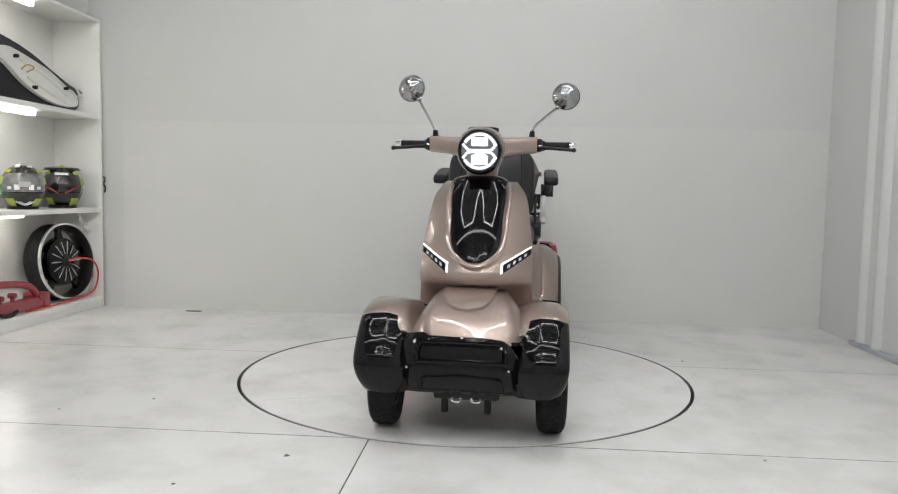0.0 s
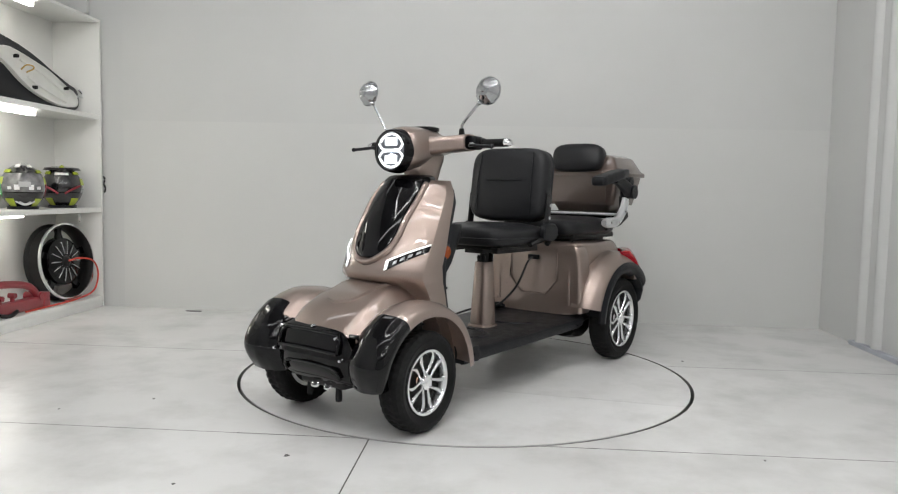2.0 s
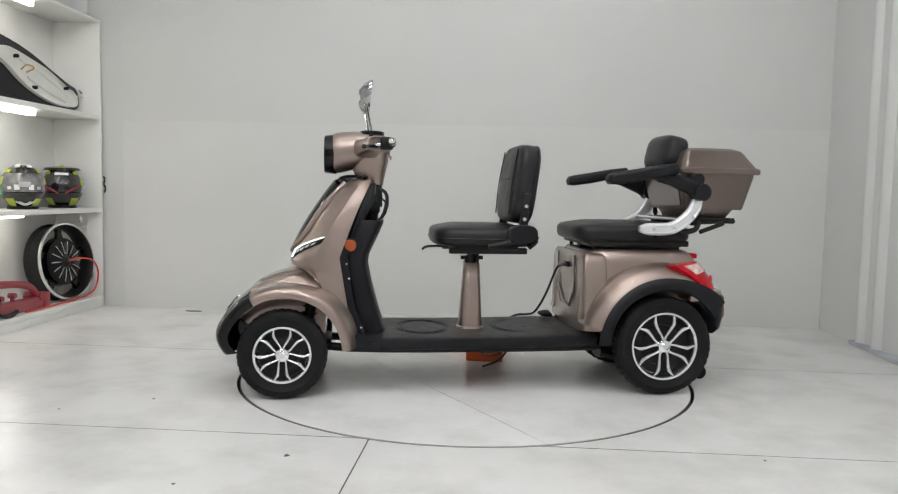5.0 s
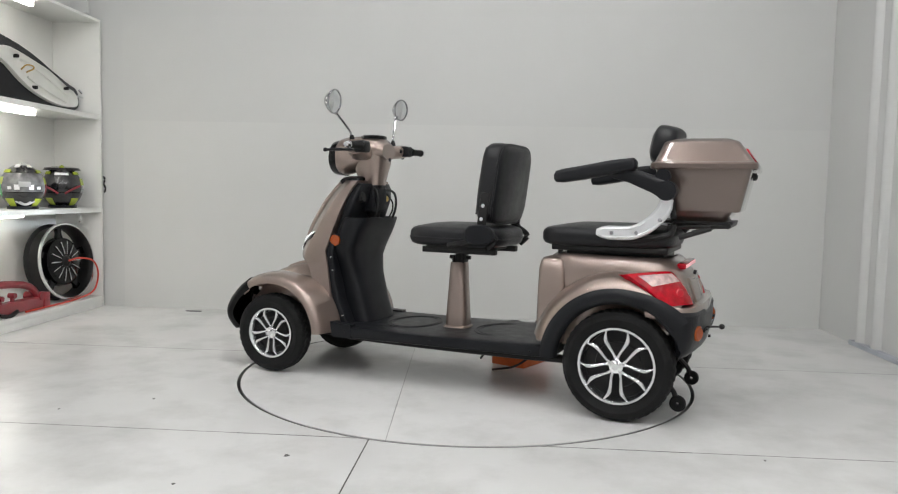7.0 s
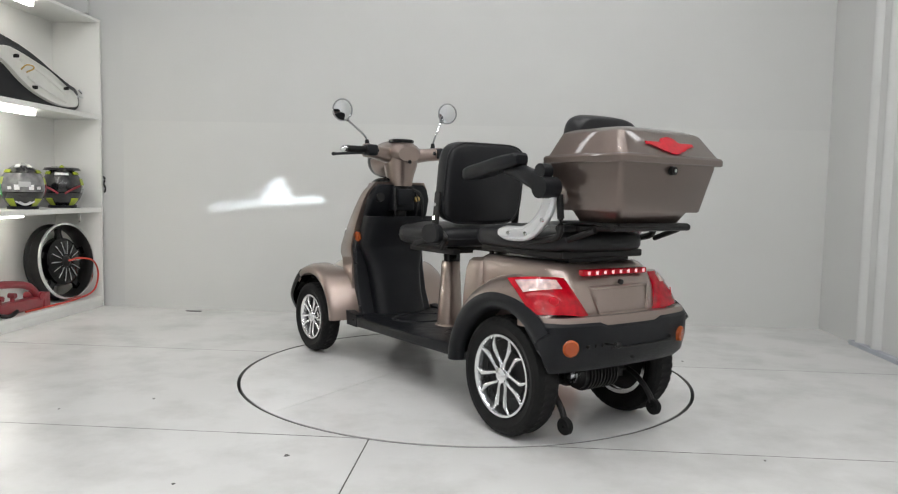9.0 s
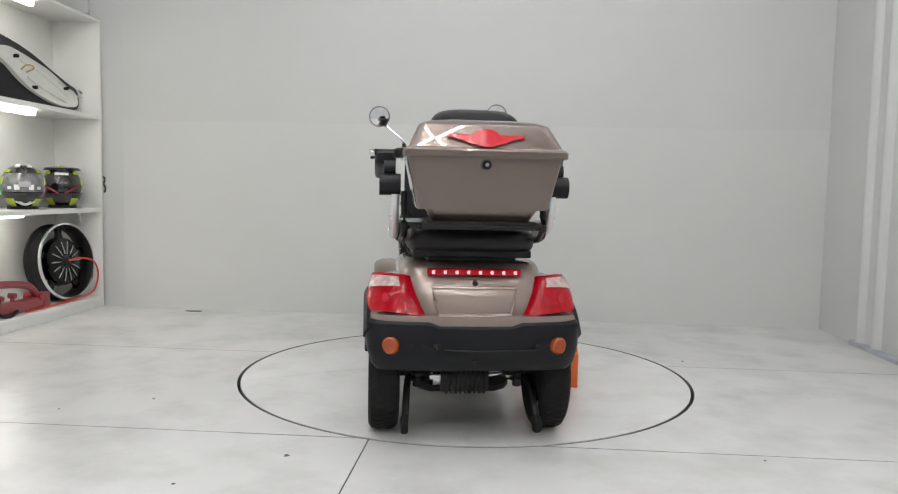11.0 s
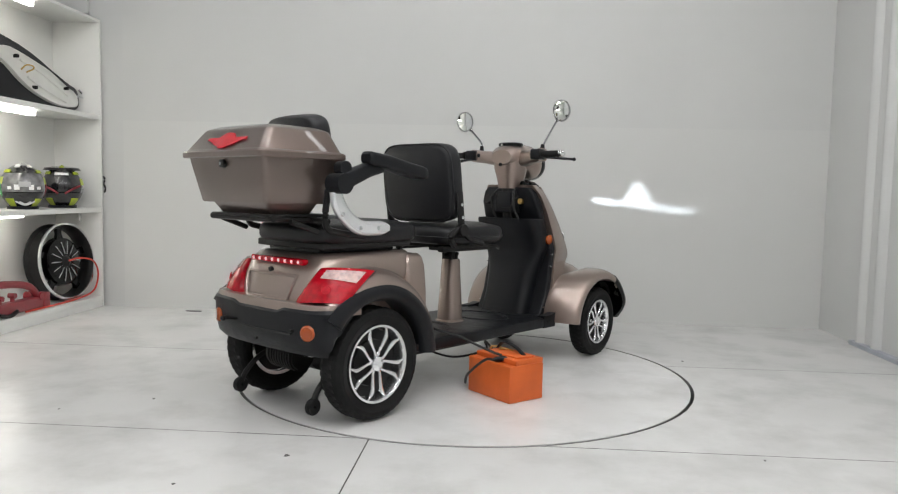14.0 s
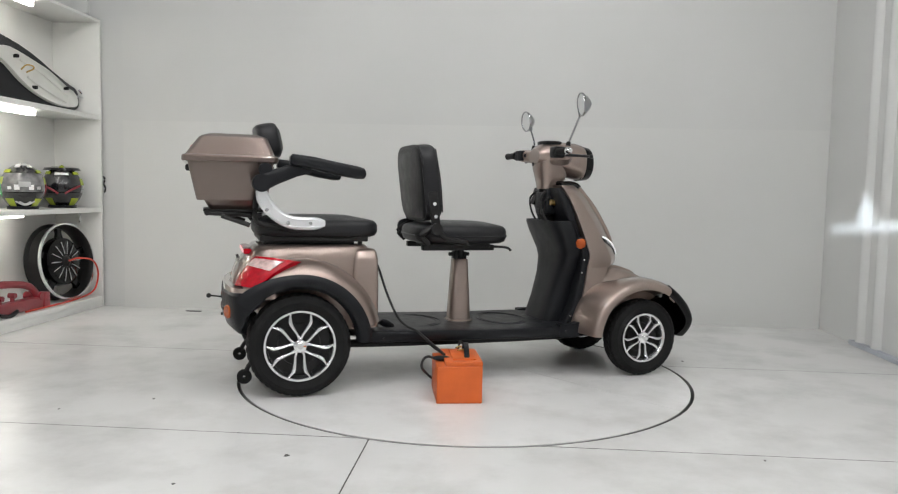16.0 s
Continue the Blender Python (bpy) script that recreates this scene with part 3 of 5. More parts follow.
        for x, z in ((1.325, 0.475), (1.335, 0.535), (1.272, 0.270)):
            bm = BM()
            cyl(bm, (x, s * 0.195, z), (x, s * 0.206, z), 0.0055, 0.004, 10)
            part("screw", bm, M_CHROME, inner)

    # bonnet between the front wheels
    bm = BM()
    rings = []
    for x, zt, hw, zb in ((1.42, 0.495, 0.145, 0.24), (1.50, 0.497, 0.155, 0.24), (1.58, 0.488, 0.165, 0.24), (1.66, 0.462, 0.178, 0.24), (1.73, 0.426, 0.184, 0.28), (1.775, 0.390, 0.176, 0.32), (1.800, 0.368, 0.164, 0.345)):
        ring = []
        for i in range(25):
            s = -1 + 2 * i / 24
            drop = 0.012 * s * s + 0.20 * max(0, abs(s) - 0.80) / 0.20 * 0.35
            ring.append((x, hw * (s if abs(s) < 0.8 else math.copysign(0.8 + (abs(s) - 0.8) * 1.6, s)), zt - drop))
        ring += [(x, hw * 1.12, zb), (x, -hw * 1.12, zb)]
        rings.append(ring)
    loft(bm, rings)
    bonnet = part("bonnet", bm, M_PAINT, scooter, sharp=45)
    bm = BM()

    def crest(u, v):
        x = 1.500 + 0.212 * v
        hw = 0.096 * (1 - 0.22 * v) * math.sqrt(max(0.0, 1 - (max(0, v - 0.5) / 0.5) ** 2.6)) + 0.004
        t = 2 * u - 1
        top = np.interp(x, (1.42, 1.50, 1.58, 1.66, 1.73, 1.78), (0.495, 0.497, 0.488, 0.462, 0.426, 0.386))
        return Vector((x, t * hw - 0.010, top - 0.012 * (t * hw / 0.17) ** 2 + 0.011))
    patch(bm, crest, 16, 18, 0.02, lambda u, v: (0, 0, -1))
    part("crest", bm, M_PAINT, bonnet)

    # front mudguards
    for s in (1, -1):
        def guard(u, v, off=0.0, a0=4, a1=131):
            a = radians(a0 + (a1 - a0) * u)
            r0 = np.interp(math.degrees(a), (0, 45, 90, 135, 200), (0.262, 0.262, 0.253, 0.248, 0.252))
            knots = (0, 0.06, 0.16, 0.32, 0.55, 0.75, 1.0)
            y = np.interp(v, knots, (0.356, 0.356, 0.347, 0.316, 0.255, 0.200, 0.150))
            front = np.interp(math.degrees(a), (55, 95), (0, 1))
            grow = np.interp(math.degrees(a), (0, 45, 80), (1.0, 1.0, 0.0))
            rear_r = np.interp(v, knots, (-0.016, 0.0, 0.012, 0.024, 0.040, 0.050, 0.050)) * grow + (1 - grow) * np.interp(v, knots, (-0.016, 0.0, 0.012, 0.024, 0.028, 0.018, -0.010))
            r = r0 + off + (1 - front) * rear_r + front * np.interp(v, knots, (-0.016, 0.0, 0.012, 0.024, 0.028, 0.008, -0.050))
            if off == 0 and u > 0.9:
                y, r = y - 0.010, r - 0.006
            return Vector((FX - r * math.cos(a), s * y - 0.020, FZ + r * math.sin(a)))

        def inw(u, v, a0=4, a1=131):
            a = radians(a0 + (a1 - a0) * u)
            return (math.cos(a), -s * 0.3 * (v < 0.2), -math.sin(a))
        bm = BM()
        patch(bm, guard, 30, 16, 0.008, inw)
        part("front_mudguard", bm, M_PAINT, scooter, sharp=50)
        bm = BM()

        def pod(u, v):
            p = guard(u, v * np.interp(u, (0, 0.15, 0.40, 0.55), (0.66, 0.68, 0.84, 1.0)), 0.004, 119, 182)
            k = max(0.0, (u - 0.55) / 0.45) ** 2
            return Vector((p.x - 0.052 * k, p.y * (1 - 0.10 * k * (1 - v) ** 2), p.z + 0.012 * k * (1 - v) ** 2))
        patch(bm, pod, 24, 16, 0.014, lambda u, v: inw(u, v, 119, 182))
        part("bumper_pod", bm, M_GLOSS, scooter, "gloss black bumper end over the wheel", sharp=50)

    # centre bumper
    bm = BM()
    prof = [(1.795, 0.370), (1.826, 0.356), (1.838, 0.335), (1.847, 0.300), (1.850, 0.262), (1.838, 0.258), (1.836, 0.225), (1.822, 0.190), (1.80, 0.168), (1.74, 0.165), (1.74, 0.34)]
    rings = []
    for i in range(17):
        s = -1 + 2 * i / 16
        rings.append([(x + 0.003 - 0.050 * abs(s) ** 4, s * 0.215 - 0.009, z + 0.006 * (1 - s * s) - 0.05 * max(0, abs(s) - 0.7) * (z > 0.31)) for x, z in prof])
    loft(bm, rings)
    bumper = part("front_bumper", bm, M_GLOSS, scooter, "gloss black front bumper with recessed grille", sharp=30)
    bumper.location = (-0.018, -0.015, 0)
    bm = BM()
    for a, b in (((1.830, -0.13, 0.350), (1.830, 0.13, 0.350)), ((1.853, -0.145, 0.290), (1.853, 0.145, 0.290))):
        tube(bm, [a, ((a[0] + b[0]) / 2 + 0.006, 0, a[2] + 0.004), b], 0.007, 8, 6)
    for s in (1, -1):
        tube(bm, [(1.830, s * 0.13, 0.350), (1.843, s * 0.145, 0.325), (1.853, s * 0.145, 0.290)], 0.007, 8, 5)
        tube(bm, [(1.838, s * 0.10, 0.235), (1.838, s * 0.13, 0.225), (1.825, s * 0.135, 0.195)], 0.006, 8, 5)
    tube(bm, [(1.838, -0.10, 0.235), (1.845, 0, 0.240), (1.838, 0.10, 0.235)], 0.005, 8, 5)
    part("grille_frame", bm, M_GLOSS, bumper)
    for y, z, x in ((0.155, 0.268, 1.842), (-0.178, 0.268, 1.842), (0.0, 0.366, 1.822), (0.130, 0.340, 1.838), (-0.155, 0.350, 1.828)):
        bm = BM()
        lathe(bm, [(0.0005, 0.012), (0.004, 0.011), (0.006, 0.004), (0.006, -0.006), (0.0005, -0.006)], (x, y, z), "x", 12)
        part("bolt", bm, M_CHROME, bumper)
    # undertray, axle, rubber buffers
    bm = BM()
    box(bm, 1.40, 1.78, -0.11, 0.11, 0.150, 0.20, 0.012)
    part("front_chassis", bm, M_DARKMETAL, scooter)
    bm = BM()
    cyl(bm, (FX, -0.25, FZ), (FX, 0.25, FZ), 0.018, seg=14)
    cyl(bm, (FX + 0.05, -0.22, FZ - 0.02), (FX + 0.05, 0.22, FZ - 0.02), 0.009, seg=10)
    part("front_axle", bm, M_DARKMETAL, scooter)
    for s in (1, -1):
        bm = BM()
        lathe(bm, [(0.0005, 0.105), (0.010, 0.105), (0.012, 0.112), (0.011, 0.17), (0.0005, 0.17)], (1.765, s * 0.072, 0), "z", 14)
        part("rubber_buffer", bm, M_RUBBER, scooter)
        bm = BM()
        tube(bm, [(1.77, s * 0.02, 0.165), (1.782, s * 0.02, 0.148), (1.782, s * 0.045, 0.148), (1.77, s * 0.045, 0.165)], 0.005, 8, 5)
        part("tow_eye", bm, M_CHROME, scooter)
        bm = BM()
        cyl(bm, (1.50, s * 0.20, 0.24), (1.47, s * 0.17, 0.42), 0.022, seg=14)
        for i in range(7):
            f = i / 6
            p = Vector((1.50, s * 0.20, 0.25)).lerp(Vector((1.474, s * 0.175, 0.40)), f)
            cyl(bm, p, p + Vector((-0.001, -s * 0.001, 0.007)), 0.030, seg=14)
        part("front_damper", bm, M_DARKMETAL, scooter)


MIRROR_TILT = -6


def build_head():
    # headlamp shell, handlebar cover and neck
    bm = BM()
    rings = []
    for x, cz, ry, rz in ((1.400, 0.997, 0.083, 0.083), (1.392, 0.998, 0.088, 0.087), (1.36, 1.004, 0.090, 0.088), (1.31, 1.012, 0.090, 0.083), (1.26, 1.022, 0.088, 0.072), (1.21, 1.030, 0.084, 0.058), (1.175, 1.030, 0.076, 0.048), (1.155, 1.022, 0.06, 0.036)):
        rings.append([(x, y, cz + z) for y, z in rounded(ry, rz, 2.2, 32)])
    loft(bm, rings, True, False)
    bm.faces.new([bm.verts.new(p) for p in rings[-1]])
    head = part("handlebar_cover", bm, M_PAINT, scooter, sharp=50)
    bm = BM()
    rings = []
    for z, cx, hx, hy in ((1.02, 1.235, 0.075, 0.080), (0.965, 1.238, 0.076, 0.074), (0.93, 1.244, 0.074, 0.064), (0.885, 1.238, 0.058, 0.054), (0.866, 1.236, 0.054, 0.050)):
        rings.append([(cx + x, y, z) for x, y in rounded(hx, hy, 3.0, 28)])
    loft(bm, rings)
    part("neck", bm, M_PAINT, head)
    for s in (1, -1):
        bm = BM()
        rings = []
        for y, cx, cz, hx, hz in ((0.045, 1.265, 1.016, 0.062, 0.044), (0.09, 1.255, 1.020, 0.056, 0.038), (0.14, 1.238, 1.026, 0.050, 0.033), (0.20, 1.215, 1.033, 0.046, 0.033), (0.212, 1.21, 1.034, 0.044, 0.032)):
            rings.append([(cx + x, s * y, cz + z) for x, z in rounded(hx, hz, 3.2, 24)])
        inner = [[(1.208 + x * 0.86, s * 0.2125, 1.034 + z * 0.84) for x, z in rounded(0.044, 0.032, 3.2, 24)], [(1.208 + x * 0.8, s * 0.17, 1.033 + z * 0.78) for x, z in rounded(0.044, 0.032, 3.2, 24)]]
        loft(bm, rings + inner)
        part("handlebar_arm", bm, M_PAINT, head, sharp=50)
        # controls
        bm = BM()
        cyl(bm, (1.19, s * 0.16, 1.034), (1.158, s * 0.262, 1.034), 0.012, seg=14)
        box(bm, 1.15, 1.205, min(s * 0.175, s * 0.235), max(s * 0.175, s * 0.235), 1.008, 1.060, 0.010)
        part("switch_cluster", bm, M_PLASTIC, head)
        bm = BM()
        lathe(bm, [(0.0005, 0.0), (0.020, 0.0), (0.020, 0.008), (0.0155, 0.010), (0.0155, 0.098), (0.017, 0.100), (0.017, 0.106), (0.0005, 0.106)], (0, 0, 0), "y", 20)
        m = pose(1.160, s * 0.235, 1.034, 0, 0, 0 if s > 0 else 180)
        bmesh.ops.transform(bm, matrix=m, verts=bm.verts)
        part("grip", bm, M_RUBBER, head)
        bm = BM()
        lathe(bm, [(0.012, -0.010), (0.018, -0.010), (0.019, 0.0), (0.018, 0.010), (0.012, 0.010)], (1.172, s * 0.222, 1.034), "y", 18)
        box(bm, 1.165, 1.225, s * 0.222 - 0.007, s * 0.222 + 0.007, 1.022, 1.034, 0.003)
        part("lever_clamp", bm, M_ALLOY, head)
        bm = BM()
        lathe(bm, [(0.0005, 0.0), (0.0165, 0.0), (0.0165, 0.010), (0.013, 0.022), (0.009, 0.028), (0.0005, 0.030)], (0, 0, 0), "y", 20)
        bmesh.ops.transform(bm, matrix=pose(1.160, s * 0.341, 1.034, 0, 0, 0 if s > 0 else 180), verts=bm.verts)
        part("grip_end", bm, M_CHROME, head, "chrome bar end")
        bm = BM()
        tube(bm, [(1.215, s * 0.215, 1.022), (1.255, s * 0.25, 1.020), (1.262, s * 0.30, 1.016), (1.270, s * 0.350, 1.012)], 0.0065, 8, 6, wide=1.2)
        bmesh.ops.create_icosphere(bm, subdivisions=2, radius=0.0095, matrix=Matrix.Translation((1.271, s * 0.354, 1.012)))
        part("brake_lever", bm, M_PLASTIC, head)
        # mirror
        bm = BM()
        cyl(bm, (1.236, s * 0.190, 1.055), (1.240, s * 0.192, 1.086), 0.0135, 0.009, 14)
        part("mirror_boot", bm, M_RUBBER, head)
        bm = BM()
        my, mz, yaw = (0.319, 1.220, 2) if s > 0 else (-0.287, 1.247, -9)
        ball = Vector((1.262, my - s * 0.030, mz - 0.042))
        tube(bm, [(1.240, s * 0.192, 1.08), (1.246, s * 0.205, 1.108), ball], 0.0050, 8, 5)
        bmesh.ops.create_icosphere(bm, subdivisions=2, radius=0.011, matrix=Matrix.Translation(ball))
        cyl(bm, ball, ball + Vector((-0.006, s * 0.014, 0.020)), 0.008, 0.006, 10)
        part("mirror_stem", bm, M_DARKCHROME, head)
        bm = BM()
        # shell bulges forwards, glass faces backwards
        prof = [(0.0005, 0.044), (0.010, 0.043), (0.013, 0.039), (0.024, 0.036), (0.027, 0.031), (0.038, 0.024), (0.041, 0.018), (0.049, 0.009), (0.0525, 0.0), (0.0525, -0.004), (0.048, -0.004), (0.0475, -0.001), (0.0005, -0.001)]
        lathe(bm, prof, (0, 0, 0), "x", 36)
        m = pose(1.250, my, mz, 0, MIRROR_TILT, yaw)
        bmesh.ops.transform(bm, matrix=m, verts=bm.verts)
        shell = part("mirror", bm, M_DARKCHROME, scooter, "round chrome rear-view mirror")
        bm = BM()
        lathe(bm, [(0.0005, -0.0075), (0.012, -0.0072), (0.024, -0.0062), (0.036, -0.0046), (0.0478, -0.0025), (0.0478, -0.0012), (0.0005, -0.0012)], (0, 0, 0), "x", 36)
        bmesh.ops.transform(bm, matrix=m, verts=bm.verts)
        part("mirror_glass", bm, M_MIRROR, shell, "round mirror glass")
        bm = BM()
        lathe(bm, [(0.0478, -0.0045), (0.0530, -0.0045), (0.0540, 0.0), (0.0530, 0.004), (0.0520, 0.004), (0.0478, -0.001)], (0, 0, 0), "x", 36)
        bmesh.ops.transform(bm, matrix=m, verts=bm.verts)
        part("mirror_rim", bm, M_DARKCHROME, shell)
    # dash display
    bm = BM()
    rings = [[(1.235 + x - 0.05 * (k == 0) * 0, y, z) for x, y in rounded(hx, hy, 2.4, 28)] for k, (hx, hy, z) in enumerate(((0.055, 0.062, 1.080), (0.055, 0.062, 1.094), (0.048, 0.055, 1.098)))]
    loft(bm, rings)
    part("dash_display", bm, M_GLOSS, head, "black glass dash display")
    bm = BM()
    cyl(bm, (1.152, 0.0, 0.985), (1.148, 0.0, 0.985), 0.009, seg=14)
    part("neck_bolt", bm, M_DARKMETAL, head)

    # headlamp
    cx, cz, R = 1.425, 0.994, 0.078
    bm = BM()
    lathe(bm, [(R - 0.008, -0.040), (R + 0.008, -0.040), (R + 0.007, -0.02), (R + 0.004, 0.004), (R + 0.001, 0.012), (R - 0.006, 0.013), (R - 0.010, 0.004)], (cx, 0, cz), "x", 44)
    lamp = part("headlamp", bm, M_GLOSS, scooter, "round lit headlamp in gloss black bezel")
    # face with a beam slot; housing behind it; the bulb at its far end
    w, h0, h1, h2 = 0.0195, -0.0176, -0.0147, -0.0055
    q, b = 0.0042, 0.022
    xf = cx + 0.002
    bm = BM()
    for y0, y1, z0, z1 in ((-b, b, -b, h0), (-b, -w, h0, h1), (w, b, h0, h1), (-b, -q * 1.25, h1, -0.0115), (q * 1.25, b, h1, -0.0115), (-b, -q * 0.9, -0.0115, -0.0085), (q * 0.9, b, -0.0115, -0.0085), (-b, -q * 0.5, -0.0085, h2), (q * 0.5, b, -0.0085, h2), (-b, b, h2, b)):
        box(bm, xf - 0.002, xf, y0, y1, cz + z0, cz + z1)
    n = 40
    sq = []
    for i in range(n):
        a = 2 * math.pi * i / n
        c, s = math.cos(a), math.sin(a)
        k = b / max(abs(c), abs(s))
        sq.append((k * c, k * s))
    circ = [((R - 0.008) * math.cos(2 * math.pi * i / n), (R - 0.008) * math.sin(2 * math.pi * i / n)) for i in range(n)]
    loft(bm, [[(xf, y, cz + z) for y, z in sq], [(xf + 0.001, y, cz + z) for y, z in circ]], True, False)
    part("lamp_face", bm, M_REFLECTOR, lamp)
    bm = BM()
    loft(bm, [[(x, y, cz + z) for y, z in ((-r, -r), (r, -r), (r, r), (-r, r))] for x, r in ((xf - 0.0025, b), (1.322, 0.008))], True, False)
    bm.faces.new([bm.verts.new(p) for p in ((1.322, -0.008, cz - 0.008), (1.322, 0.008, cz - 0.008), (1.322, 0.008, cz + 0.008), (1.322, -0.008, cz + 0.008))])
    part("lamp_housing", bm, M_BAFFLE, lamp)
    bm = BM()
    lathe(bm, [(0.0002, 0.0), (0.0019, 0.0), (0.0019, -0.001), (0.0002, -0.001)], (1.3255, 0, cz), "x", 12)
    part("bulb", bm, M_BEAM, lamp, "bright white bulb")
    for s in (1, -1):
        bm = BM()
        tube(bm, [(xf + 0.004, 0.063 * math.cos(a), cz + s * 0.063 * math.sin(a)) for a in [radians(d) for d in range(24, 158, 14)]], 0.0046, 8, 3)
        part("light_ring", bm, M_LED, lamp, "white half-ring running light")
        bm = BM()
        tube(bm, [(xf + 0.004, -0.062, cz + s * 0.026), (xf + 0.004, -0.044, cz + s * 0.006), (xf + 0.004, -0.020, cz + s * 0.0025), (xf + 0.004, 0.020, cz + s * 0.0025), (xf + 0.004, 0.044, cz + s * 0.006), (xf + 0.004, 0.062, cz + s * 0.026)], 0.0040, 8, 4)
        part("light_cross", bm, M_LED, lamp)
        bm = BM()
        box(bm, xf + 0.001, xf + 0.008, -0.030, 0.030, min(cz + s * 0.019, cz + s * 0.050), max(cz + s * 0.019, cz + s * 0.050), 0.003)
        part("lamp_pod", bm, M_LEDPOD, lamp)


def build_floor():
    bm = BM()
    rings = []
    for x, hw, z0, z1 in ((0.27, 0.250, 0.195, 0.248), (0.34, 0.262, 0.190, 0.246), (0.80, 0.268, 0.186, 0.236), (1.16, 0.266, 0.180, 0.236), (1.25, 0.255, 0.176, 0.234), (1.275, 0.240, 0.180, 0.230)):
        rings.append([(x, y, (z0 + z1) / 2 + z) for y, z in rounded(hw, (z1 - z0) / 2, 9, 32)])
    loft(bm, rings)
    deck = part("footboard", bm, M_PLASTIC, scooter, "matt black plastic footboard with oval foot marks")
    for cx, sx in ((1.00, 0.115), (0.555, 0.13)):
        for k in (1.0, 0.86):
            bm = BM()
            tube(bm, [(cx + k * sx * math.cos(a), k * 0.165 * math.sin(a), 0.2355 + (0.003 if cx < 0.8 else 0)) for a in [2 * math.pi * i / 24 for i in range(25)]], 0.004, 6, 2)
            part("tread_ring", bm, M_PLASTIC, deck)
    bm = BM()
    for s in (1, -1):
        tube(bm, [(-0.05, s * 0.13, 0.21), (0.25, s * 0.13, 0.17), (1.2, s * 0.13, 0.165), (1.5, s * 0.09, 0.18)], 0.018, 8, 4)
    for x in (0.35, 0.75, 1.15):
        tube(bm, [(x, -0.14, 0.168), (x, 0.14, 0.168)], 0.014, 8)
    part("chassis_frame", bm, M_DARKMETAL, scooter)
    for s in (1, -1):
        bm = BM()
        loft(bm, [[(x, s * y, z) for x, z in ((1.19, 0.182), (1.288, 0.182), (1.298, 0.250), (1.285, 0.250), (1.250, 0.243), (1.19, 0.242))] for y in (0.222, 0.264)])
        part("deck_corner", bm, M_PLASTIC, deck)
    for s in (1, -1):
        for x in (0.36, 0.80, 1.22):
            bm = BM()
            cyl(bm, (x, s * 0.262, 0.212), (x, s * 0.2695, 0.212), 0.0045, 0.004, 10)
            part("screw", bm, M_DARKMETAL, deck)
    # swing arm underneath
    bm = BM()
    tube(bm, [(0.22, 0.10, 0.150), (0.10, 0.10, 0.13), (-0.02, 0.08, 0.18)], 0.03, 10, 5, wide=2.4)
    tube(bm, [(0.22, -0.10, 0.150), (0.10, -0.10, 0.13), (-0.02, -0.08, 0.18)], 0.03, 10, 5, wide=2.4)
    part("swing_arm", bm, M_DARKMETAL, scooter)


